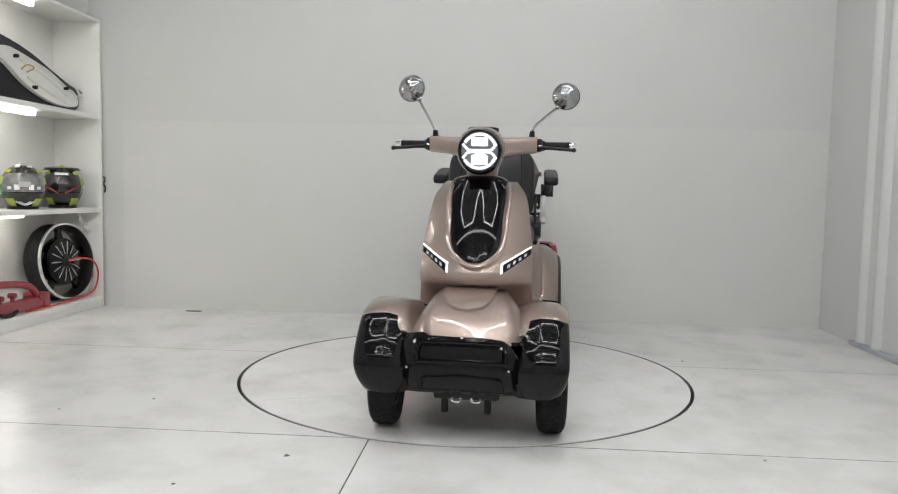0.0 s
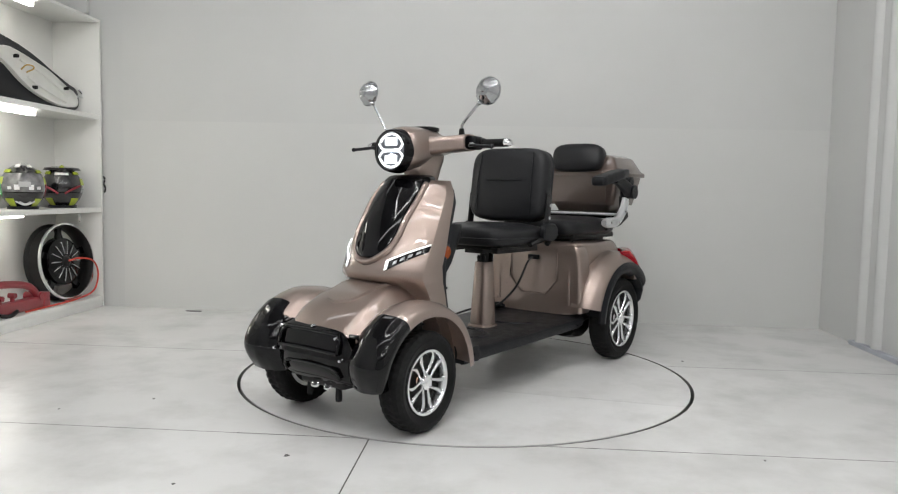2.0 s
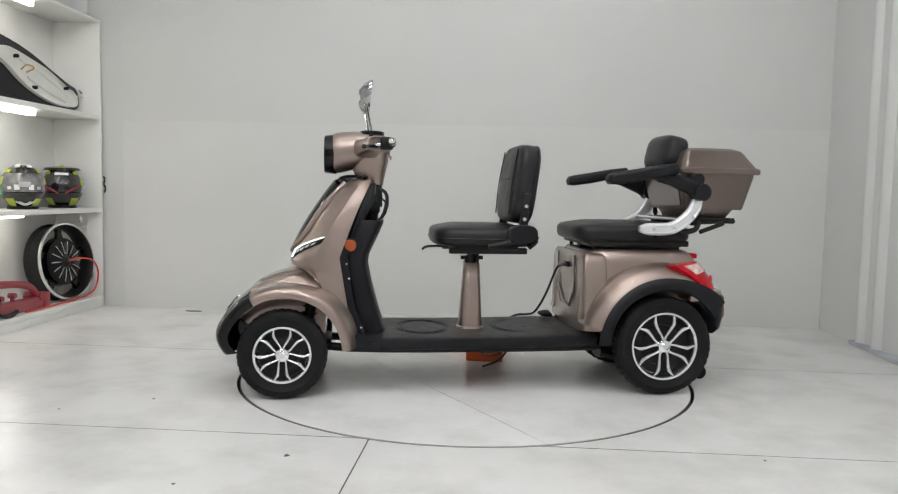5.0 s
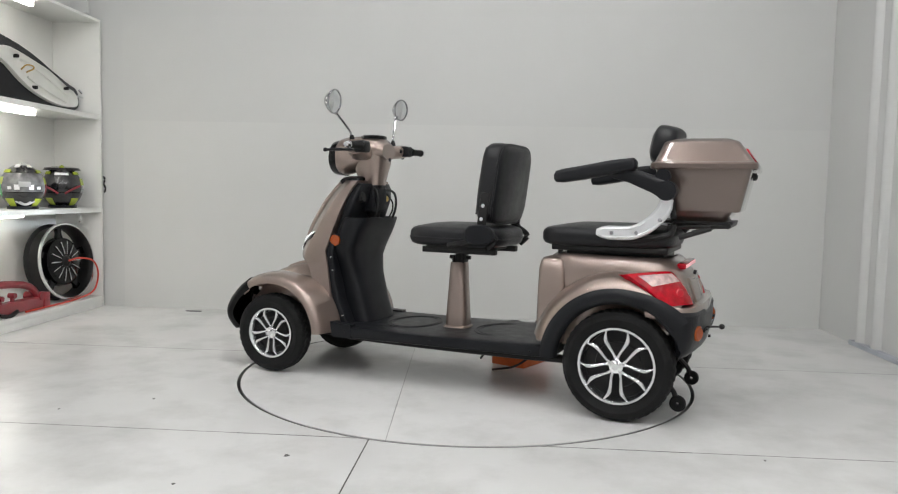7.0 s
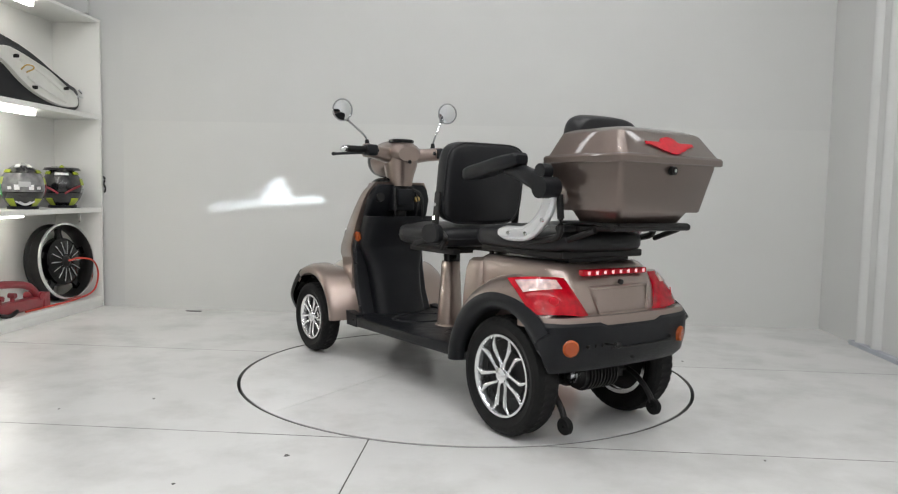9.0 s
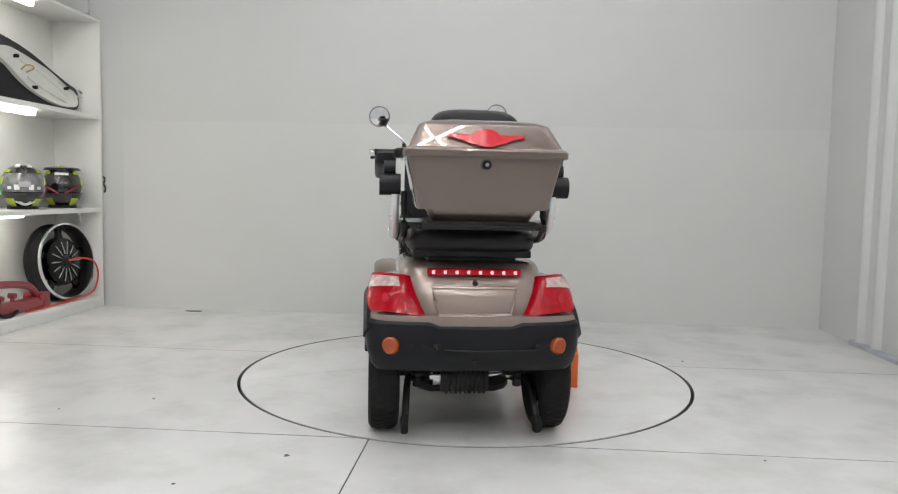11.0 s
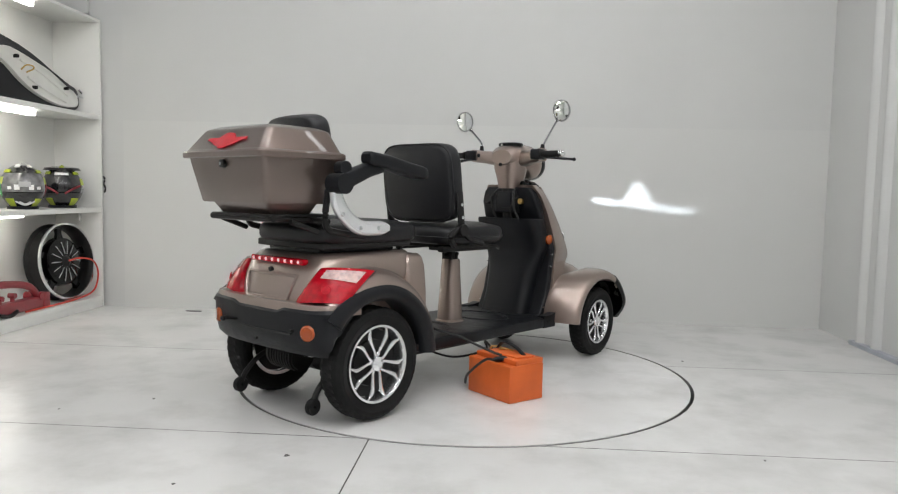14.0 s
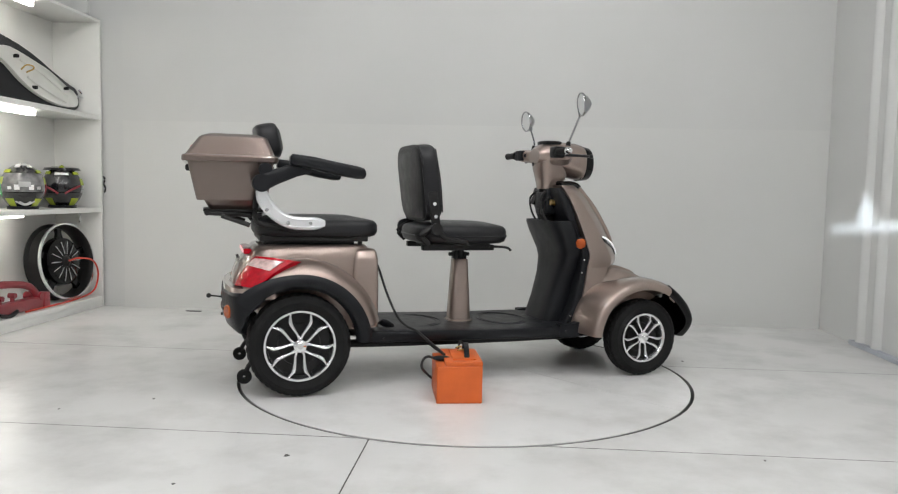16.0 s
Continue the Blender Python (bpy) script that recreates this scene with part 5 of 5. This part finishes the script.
    for z, xf, xr, hw, e in ((0.942, -0.082, -0.446, 0.243, 9), (0.946, -0.078, -0.450, 0.246, 9), (0.962, -0.078, -0.450, 0.246, 9), (0.968, -0.082, -0.446, 0.241, 9), (0.970, -0.090, -0.438, 0.234, 8), (0.974, -0.093, -0.434, 0.231, 8), (1.040, -0.118, -0.386, 0.200, 6), (1.046, -0.124, -0.378, 0.193, 6), (1.057, -0.150, -0.350, 0.165, 5)):
        rings.append([((xf + xr) / 2 + x, y, z) for x, y in rrect((xf - xr) / 2, hw, 0.024)])
    rings.append([(-0.25 + x, y, 1.062) for x, y in rrect(0.08, 0.11, 0.024)])
    loft(bm, rings)
    lid = part("lid", bm, M_BOXPAINT, scooter, sharp=30)
    # winged red reflector on the lid's back; no lamp, its faint glow is added
    bm = BM()

    def wing(u, v):
        y = (2 * u - 1) * 0.113
        k = abs(2 * u - 1)
        ball = 0.028 * math.sqrt(max(0, 1 - (y / 0.045) ** 2))
        top = max(ball, 0.010)
        low = min(-ball, np.interp(k, (0, 0.38, 0.58, 0.60, 0.80, 0.82, 1.0), (-0.020, -0.019, -0.012, -0.009, -0.003, 0.0, 0.0085)))
        z = 1.002 + low + (top - low) * v
        return Vector((-0.4225 + (z - 0.998) * 0.72 - 0.003 * math.exp(-(k / 0.3) ** 2), y, z))
    patch(bm, wing, 40, 6, 0.012, lambda u, v: (1, 0, 0))
    part("wing_reflector", bm, M_REDGLOW, lid, "red winged reflector")
    bm = BM()
    lathe(bm, [(0.0005, -0.009), (0.008, -0.009), (0.010, -0.006), (0.014, -0.006), (0.015, 0.008), (0.0005, 0.008)], (-0.432, 0.0, 0.922), "x", 22)
    part("box_lock", bm, M_DARKMETAL, tub)
    bm = BM()
    cyl(bm, (-0.4415, 0, 0.922), (-0.4425, 0, 0.922), 0.006, seg=14)
    part("keyhole", bm, M_DARKCHROME, tub)
    bm = BM()
    loft(bm, [[(x, y, z) for x, y in ((xf, -0.165), (xf, 0.165), (xf - 0.02, 0.165), (xf - 0.02, -0.165))] for z, xf in ((0.805, -0.117), (0.930, -0.091))])
    part("front_plate", bm, M_BOXPAINT, tub)
    # passenger back pad on the box
    bm = BM()
    m = Matrix(((0, 0, 1, 0), (0, 1, 0, 0), (-1, 0, 0, 0), (0, 0, 0, 1)))
    lean = Matrix.Translation((-0.150, 0, 1.030)) @ Matrix.Rotation(radians(-12), 4, "Y") @ m
    cushion(bm, 0.0, 0.078, 0.150, 0.0, 0.085, 3.6, 0.012, lean)
    part("back_pad", bm, M_LEATHER, scooter, "padded black back pad on the box", sharp=60)


build_front()
build_head()
build_floor()
build_front_seat()
build_rear()
wheel(0.0, 0.290, RZ, 1, True)
wheel(0.0, -0.290, RZ, -1, True)
wheel(FX, 0.284, FZ, 1, False, 2)
wheel(FX, -0.302, FZ, -1, False, 2)


# ------------------------------------------------------------------ battery charger box on the turntable
def on_disc(x, y, z=0.0):
    """Scooter coordinates to the turntable's."""
    return Vector((x - AXIS.x, y - AXIS.y, z))


BOX_A, BOX_B = on_disc(0.508, -0.556), on_disc(0.686, -0.596)
BOX_TURN = math.atan2(BOX_B.y - BOX_A.y, BOX_B.x - BOX_A.x)
BOX_M = Matrix.Translation(BOX_A) @ Matrix.Rotation(BOX_TURN, 4, "Z")


def build_battery():
    bm = BM()
    box(bm, 0, 0.183, 0, 0.265, 0.001, 0.150, 0.004)
    bat = thing("battery_box", bm, M_ORANGE, "orange metal battery box with black strap beside the scooter", "battery box")
    bm = BM()
    box(bm, 0.034, 0.184, 0.003, 0.255, 0.149, 0.170, 0.004)
    part("lid", bm, M_ORANGE, bat)
    bm = BM()
    box(bm, 0.065, 0.160, 0.03, 0.225, 0.169, 0.176, 0.003)
    part("top_plate", bm, M_ORANGE, bat)
    bm = BM()
    tube(bm, [(0.135, 0.24, 0.165), (0.135, 0.20, 0.205), (0.13, 0.12, 0.200), (0.125, 0.05, 0.172)], 0.005, 8, 6, wide=2.2)
    part("carry_strap", bm, M_PLASTIC, bat, "black carry strap")
    bm = BM()
    tube(bm, [(0.058, 0.085, 0.161), (0.040, 0.088, 0.164), (0.012, 0.094, 0.164), (-0.008, 0.098, 0.164)], 0.012, 10, 4, radii=[0.009, 0.0125, 0.011, 0.006])
    part("plug", bm, M_PLASTIC, bat)
    bm = BM()
    tube(bm, [(-0.006, 0.098, 0.164), (-0.030, 0.105, 0.168), (-0.046, 0.130, 0.150), (-0.050, 0.180, 0.110), (-0.030, 0.240, 0.070), (0.020, 0.310, 0.020), (0.090, 0.400, 0.008)], 0.0055, 8, 6)
    part("loop_cable", bm, M_CABLE, bat)
    bm = BM()
    for y in (0.26, 0.20):
        tube(bm, [(0.10, y - 0.02, 0.176), (0.115, y - 0.01, 0.180), (0.135, y - 0.03, 0.180), (0.14, y - 0.06, 0.176)], 0.004, 6, 5)
    part("terminal_lead", bm, M_BRASS, bat)
    # supply lead from the scooter's socket, over the footboard and down to the box
    inv = BOX_M.inverted()
    bm = BM()
    route = [(0.352, -0.0, 0.526), (0.385, -0.01, 0.50), (0.42, -0.05, 0.38), (0.45, -0.13, 0.285), (0.47, -0.22, 0.256), (0.50, -0.285, 0.243), (0.535, -0.36, 0.21), (0.56, -0.43, 0.185), (0.565, -0.47, 0.178)]
    tube(bm, [inv @ on_disc(*p) for p in route], 0.0055, 8, 7)
    part("supply_lead", bm, M_CABLE, bat)
    bm = BM()
    tube(bm, [inv @ on_disc(*p) for p in [(0.365, -0.15, 0.262), (0.378, -0.18, 0.266), (0.390, -0.205, 0.264), (0.405, -0.235, 0.262)]], 0.016, 10, 4, radii=[0.008, 0.018, 0.017, 0.008])
    part("cable_connector", bm, M_PLASTIC, bat)
    bm = BM()
    tube(bm, [inv @ on_disc(*p) for p in [(0.66, -0.36, 0.165), (0.70, -0.28, 0.19), (0.73, -0.255, 0.14), (0.70, -0.10, 0.09), (0.66, 0.02, 0.11), (0.62, 0.04, 0.15)]], 0.005, 8, 7)
    part("spare_lead", bm, M_CABLE, bat)
    return bat


battery = build_battery()

# ------------------------------------------------------------------ shelf unit with its goods
SX, SB, SE, S0 = -2.594, -2.925, 1.535, -0.55


def build_shelf():
    t = 0.018
    bm = BM()
    box(bm, SB - t, SB, S0, SE, 0.0, 1.955, 0.001)
    unit = thing("display_shelf", bm, M_BOARD, "tall white laminate display shelf with lit bays", "shelf")
    for y in (SE - t, S0):
        bm = BM()
        box(bm, SB, SX, y, y + t, 0.0, 1.955, 0.001)
        part("side_panel", bm, M_BOARD, unit)
    for z, h in ((1.937, 0.018), (1.285, 0.030), (0.655, 0.030), (0.045, 0.030)):
        bm = BM()
        box(bm, SB, SX - 0.001, S0 + t, SE - t, z, z + h, 0.0015)
        part("shelf_board", bm, M_BOARD, unit)
    bm = BM()
    box(bm, SX - 0.022, SX - 0.004, S0 + t, SE - t, 0.0, 0.045, 0.001)
    part("plinth", bm, M_BOARD, unit)
    for z in (1.925, 1.273, 0.643):
        bm = BM()
        box(bm, -2.712 if z > 1 else -2.80, -2.680 if z > 1 else -2.77, 0.20, 0.945, z - (0.022 if z > 1 else 0.012), z + 0.010, 0.003)
        part("light_tube", bm, M_TUBE, unit, "lit white tube under the board")
    bm = BM()
    tube(bm, [(SX + 0.012, SE - 0.01, 0.90), (SX + 0.022, SE - 0.01, 0.88), (SX + 0.014, SE - 0.01, 0.85), (SX + 0.026, SE - 0.01, 0.82), (SX + 0.018, SE - 0.01, 0.79)], 0.006, 6, 4)
    part("latch", bm, M_DARKMETAL, unit)
    bm = BM()
    box(bm, -2.70, -2.688, SE - 0.12, SE - 0.10, 0.585, 0.655, 0.002)
    part("bracket", bm, M_ALLOY, unit)
    for y, x in ((1.05, -2.75), (1.35, -2.80)):
        bm = BM()
        box(bm, x, x + 0.05, y, y + 0.03, 1.955, 1.970, 0.003)
        part("clip", bm, M_DARKMETAL, unit)


def dome(bm, c, rx, ry, rz, az0, az1, el0, el1, nu=18, nv=12, thick=0.008, lift=0.0):
    """A piece of a helmet shell: azimuth from +x, elevation, in degrees."""
    def fn(u, v):
        a, e = radians(az0 + (az1 - az0) * u), radians(el0 + (el1 - el0) * v)
        jaw = 1.0 - 0.10 * max(0, -math.sin(e))
        return Vector((c[0] + (rx + lift) * math.cos(e) * math.cos(a) * jaw, c[1] + (ry + lift) * math.cos(e) * math.sin(a) * jaw, c[2] + (rz + lift) * math.sin(e)))

    def inw(u, v):
        p = fn(u, v) - Vector(c)
        return -p.normalized()
    patch(bm, fn, nu, nv, thick, inw)
    return bm


def helmet(cy, turn, second):
    """Built facing +x, then turned."""
    m = pose(-2.755, cy, 0.685, 0, 0, turn)
    c = (0, 0, 0.135)
    bm = BM()
    dome(bm, c, 0.155, 0.122, 0.138, 0, 360, -68, 90, 40, 20, 0.012)
    bmesh.ops.remove_doubles(bm, verts=bm.verts, dist=1e-5)
    ob = thing("helmet", bm, M_HELMET, "black full-face helmet with neon yellow marks and closed visor" if not second else "black helmet with neon yellow marks and dark red stripes",
               "helmet", "helmets on the shelf")
    ob.matrix_world = m

    def add(name, material, *a, **k):
        b = BM()
        dome(b, c, 0.155, 0.122, 0.138, *a, **k)
        part(name, b, material, ob)
    add("visor", M_VISOR if not second else M_HELMET, -62, 62, -12, 34, 20, 10, thick=0.006, lift=0.007)
    add("chin_bar", M_HELMET, -75, 75, -62, -14, 20, 8, thick=0.010, lift=0.010)
    for s in (1, -1):
        add("neon_flash", M_NEON, s * 30, s * 58, -56, -28, 6, 6, thick=0.005, lift=0.013)
        add("neon_edge", M_NEON, s * 44, s * 72, 36, 44, 6, 3, thick=0.005, lift=0.009)
        add("neon_flash", M_NEON, s * 60, s * 88, 6, 24, 6, 5, thick=0.005, lift=0.008)
        add("cheek_graphic", M_GREY, s * 66, s * 96, -20, -4, 6, 5, thick=0.005, lift=0.006)
    add("vent", M_GREY if not second else M_NEON, -14, 14, 62, 80, 6, 5, thick=0.006, lift=0.010)
    if second:
        for s in (1, -1):
            b = BM()
            tube(b, [(0.150, s * 0.02, 0.095), (0.152, s * 0.055, 0.12), (0.120, s * 0.105, 0.145)], 0.007, 6, 5)
            part("red_stripe", b, M_REDPAINT, ob)
        add("brow_plate", M_WHITE, -22, 22, 33, 40, 8, 3, thick=0.004, lift=0.010)
        b = BM()
        rings = [[(-0.02 + x, y, z) for x, y in rounded(hx, hy, 3, 24)] for z, hx, hy in ((0.245, 0.11, 0.115), (0.262, 0.10, 0.105), (0.272, 0.05, 0.06))]
        loft(b, rings)
        part("crown_spoiler", b, M_HELMET, ob)
    else:
        for a0, a1, e0, e1 in ((-42, -32, -6, 1), (-25, -12, -7, 5), (10, 22, -7, 5), (31, 42, -6, 1)):
            add("visor_sticker", M_WHITE, a0, a1, e0, e1, 6, 4, thick=0.003, lift=0.0085)
        add("badge", M_GREY, -14, 14, 0, 12, 8, 4, thick=0.003, lift=0.011)
        b = BM()
        tube(b, [(0.165, -0.05, 0.05), (0.172, 0, 0.028), (0.165, 0.05, 0.05)], 0.005, 6, 5)
        tube(b, [(0.168, -0.03, 0.048), (0.174, 0, 0.034), (0.168, 0.03, 0.048)], 0.004, 6, 5)
        part("chin_vent", b, M_GREY, ob)
        for s in (1, -1):
            add("crown_vent", M_GREY, s * 14, s * 34, 52, 66, 6, 4, thick=0.006, lift=0.012)
            add("side_flash", M_GREEN if s < 0 else M_REDPAINT, s * 66, s * 74, -22, 8, 3, 6, thick=0.004, lift=0.010)
    bm = BM()
    loft(bm, [[(x, y, z) for x, y in rounded(0.115, 0.085, 2.3, 28)] for z in (0.0, 0.018)])
    part("neck_roll", bm, M_PLASTIC, ob)
    return ob


def build_spare_wheel():
    bm = BM()
    w = 0.06
    lathe(bm, [(0.246, w), (0.252, w), (0.252, w - 0.010), (0.232, w - 0.022), (0.228, 0.0), (0.232, -w + 0.022), (0.252, -w + 0.010), (0.252, -w), (0.240, -w), (0.224, -w + 0.02), (0.218, 0), (0.224, w - 0.02), (0.236, w)], (0, 0, 0), "x", 64)
    ob = thing("hub_motor", bm, M_DARKMETAL, "black hub motor with polished rim and orange cable, leaning", "hub motor")
    ob.matrix_world = pose(-2.745, 1.275, 0.330, 0, -6, -8)
    bm = BM()
    lathe(bm, [(0.241, w + 0.001), (0.253, w + 0.001), (0.254, w - 0.012), (0.250, w - 0.006), (0.243, w - 0.004)], (0, 0, 0), "x", 64)
    part("polished_lip", bm, M_ALLOY, ob, "polished rim edge")
    bm = BM()
    lathe(bm, [(0.0005, 0.045), (0.13, 0.04), (0.154, 0.028), (0.160, -0.02), (0.14, -0.04), (0.0005, -0.04)], (0, 0, 0), "x", 48)
    part("motor_drum", bm, M_GLOSS, ob)
    for i in range(5):
        a = 2 * math.pi * i / 5 + 0.3
        bm = BM()
        d, n = Vector((0, math.cos(a), math.sin(a))), Vector((0, -math.sin(a), math.cos(a)))
        loft(bm, [[d * r + n * b + Vector((k, 0, 0)) for b, k in ((-hw, -0.012), (hw, -0.012), (hw, 0.014), (-hw, 0.014))] for r, hw in ((0.145, 0.030), (0.185, 0.016), (0.224, 0.024))])
        part("spoke", bm, M_GLOSS, ob)
    # cooling fins; their bright alloy paints the white highlights on gloss black edges
    for i in range(14):
        a = 2 * math.pi * i / 14
        d, n = Vector((0, math.cos(a), math.sin(a))), Vector((0, -math.sin(a), math.cos(a)))
        bm = BM()
        loft(bm, [[d * r + n * b + Vector((k, 0, 0)) for b, k in ((-hw, 0.036), (hw, 0.036), (hw * 0.6, kk), (-hw * 0.6, kk))] for r, hw, kk in ((0.050, 0.0022, 0.050), (0.09, 0.0038, 0.050), (0.132, 0.0045, 0.046))])
        part("fin_glint", bm, M_ALLOY, ob)
    bm = BM()
    lathe(bm, [(0.0005, 0.062), (0.016, 0.062), (0.020, 0.058), (0.034, 0.052), (0.038, 0.044), (0.038, 0.03), (0.0005, 0.03)], (0, 0, 0), "x", 28)
    part("axle_boss", bm, M_DARKMETAL, ob)
    inv = ob.matrix_world.inverted()
    bm = BM()
    tube(bm, [inv @ Vector(p) for p in ((-2.672, 1.250, 0.340), (-2.63, 1.30, 0.355), (-2.615, 1.44, 0.325), (-2.615, 1.50, 0.23), (-2.62, 1.45, 0.12), (-2.625, 1.25, 0.088), (-2.63, 0.95, 0.084), (-2.64, 0.75, 0.082))], 0.0058, 8, 7)
    part("motor_cable", bm, M_ORANGECABLE, ob, "orange motor cable")


def build_red_frame():
    bm = BM()
    box(bm, -2.70, -2.635, 0.25, 0.955, 0.085, 0.155, 0.012)
    ob = thing("swing_arm", bm, M_REDPAINT, "dark red painted metal swing arm lying on the shelf", "swing arm")
    bm = BM()
    tube(bm, [(-2.66, 0.35, 0.262), (-2.66, 0.58, 0.262), (-2.66, 0.78, 0.235), (-2.66, 0.86, 0.19), (-2.66, 0.905, 0.12)], 0.022, 10, 6)
    part("upper_tube", bm, M_REDPAINT, ob)
    bm = BM()
    tube(bm, [(-2.88, 0.30, 0.12), (-2.88, 0.62, 0.13), (-2.84, 0.75, 0.12)], 0.02, 10, 5)
    tube(bm, [(-2.88, 0.60, 0.13), (-2.67, 0.60, 0.13)], 0.018, 10)
    part("far_arm", bm, M_REDPAINT, ob)
    bm = BM()
    cyl(bm, (-2.74, 0.90, 0.155), (-2.63, 0.90, 0.155), 0.026, seg=18)
    box(bm, -2.69, -2.628, 0.915, 0.975, 0.082, 0.175, 0.006)
    part("axle_clamp", bm, M_REDPAINT, ob)
    for y, z in ((0.55, 0.185), (0.66, 0.19)):
        bm = BM()
        cyl(bm, (-2.66, y, 0.15), (-2.66, y, z + 0.01), 0.012, seg=12)
        cyl(bm, (-2.68, y, z), (-2.64, y, z), 0.016, seg=12)
        part("lug", bm, M_REDPAINT, ob)
    bm = BM()
    tube(bm, [(-2.63, 0.50, 0.10), (-2.625, 0.58, 0.082), (-2.63, 0.66, 0.10)], 0.012, 8, 5)
    part("hinge_bolt", bm, M_DARKMETAL, ob)


def build_spare_seat():
    """A scooter seat pan stood on its side, its white underside to the room."""
    m = pose(-2.79, 1.005, 1.315, 0, 0, 0)
    outline = [(-0.55, 0.10), (-0.42, 0.02), (-0.10, 0.006), (0.30, 0.004), (0.44, 0.012), (0.52, 0.045), (0.535, 0.10), (0.50, 0.165), (0.40, 0.195), (0.22, 0.255), (0.02, 0.325), (-0.20, 0.375), (-0.45, 0.40), (-0.56, 0.33)]
    loop = smooth_path([(0, y, z) for y, z in outline + outline[:1]], 4)[:-1]
    cen = Vector((0, -0.05, 0.16))
    ring = lambda x, k: [Vector((x, cen.y + (p.y - cen.y) * k, cen.z + (p.z - cen.z) * k)) for p in loop]
    bm = BM()
    loft(bm, [ring(-0.10, 0.80), ring(-0.09, 0.92), ring(-0.05, 0.99), ring(0.0, 1.0), ring(0.035, 0.985), ring(0.045, 0.965)])
    seat = thing("scooter_saddle", bm, M_LEATHER, "black scooter seat on its side showing its white underside", "scooter seat", sharp=60)
    seat.matrix_world = m
    bm = BM()
    leaf = [(-0.32, 0.30), (-0.20, 0.312), (0.0, 0.275), (0.18, 0.232), (0.35, 0.165), (0.46, 0.125), (0.495, 0.075), (0.46, 0.035), (0.30, 0.028), (0.15, 0.048), (0.0, 0.09), (-0.12, 0.145), (-0.22, 0.205), (-0.32, 0.25)]
    pan = smooth_path([(0, y - 0.035, z + 0.006) for y, z in leaf + leaf[:1]], 3)[:-1]
    mid = Vector((0, 0.08, 0.17))

    def pring(x, ky, kz):
        return [Vector((x, mid.y + (p.y - mid.y) * ky, mid.z + (p.z - mid.z) * kz)) for p in pan]
    loft(bm, [pring(0.040, 1.0, 1.0), pring(0.074, 0.99, 0.985), pring(0.074, 0.96, 0.93), pring(0.062, 0.93, 0.86), pring(0.054, 0.85, 0.70), pring(0.050, 0.5, 0.4)])
    part("seat_pan", bm, M_WHITEPLASTIC, seat, "ribbed white plastic pan")
    bm = BM()
    tube(bm, [(0.056, -0.05, 0.17), (0.054, 0.12, 0.12), (0.058, 0.34, 0.065)], 0.008, 8, 5)
    tube(bm, [(0.056, -0.12, 0.26), (0.054, 0.10, 0.21), (0.058, 0.36, 0.11)], 0.006, 8, 5)
    part("pan_ribs", bm, M_WHITEPLASTIC, seat)
    for y, z in ((-0.170, 0.275), (0.005, 0.115), (0.335, 0.155)):
        bm = BM()
        loft(bm, [[(x, y + a, z + b) for a, b in rounded(0.011, 0.011, 3, 16)] for x in (0.05, 0.078)])
        part("rubber_stop", bm, M_RUBBER, seat)
    bm = BM()
    tube(bm, [(0.055, -0.11, 0.205), (0.085, -0.105, 0.232), (0.09, -0.055, 0.236), (0.085, -0.035, 0.222), (0.055, -0.06, 0.196)], 0.0045, 8, 4)
    part("latch_loop", bm, M_BRASS, seat, "bent brass latch loop")
    bm = BM()
    tube(bm, [(0.055, 0.42, 0.15), (0.07, 0.45, 0.10), (0.06, 0.44, 0.06)], 0.006, 8, 5)
    tube(bm, [(0.055, 0.50, 0.17), (0.08, 0.535, 0.11), (0.06, 0.52, 0.05)], 0.007, 8, 5)
    tube(bm, [(0.065, 0.44, 0.12), (0.075, 0.53, 0.115)], 0.006, 8, 5)
    part("hinge", bm, M_ALLOY, seat)


build_shelf()
build_spare_seat()
build_spare_wheel()
build_red_frame()
helmet(0.915, -52, False)
helmet(1.325, -60, True)


# ------------------------------------------------------------------ what turns
TURN_T = (0.0, 0.5, 1.0, 1.5, 2.0, 2.5, 3.0, 3.5, 4.0, 5.25, 6.5, 7.0, 7.5, 8.0, 8.5, 9.0, 10.25, 11.5, 12.0, 12.5, 13.0, 13.5, 14.0, 14.5, 15.0, 15.5, 16.0)
TURN_A = (-4.98, -12.45, -20.23, -28.0, -35.65, -43.25, -50.85, -58.42, -66.05, -85.6, -105.3, -112.9, -120.4, -128.0, -135.8, -143.6, -162.2, -180.8, -188.5, -196.2, -203.8, -211.6, -219.3, -226.9, -234.6, -242.5, -250.4)


def motions():
    table = lambda a: Matrix.Rotation(radians(a - 90 + 2.6), 4, "Z")
    for ob, rest in ((turntable, Matrix.Identity(4)), (scooter, Matrix.Translation(-AXIS)), (battery, BOX_M)):
        walk(ob, [(t, table(a) @ rest) for t, a in zip(TURN_T, TURN_A)])


motions()
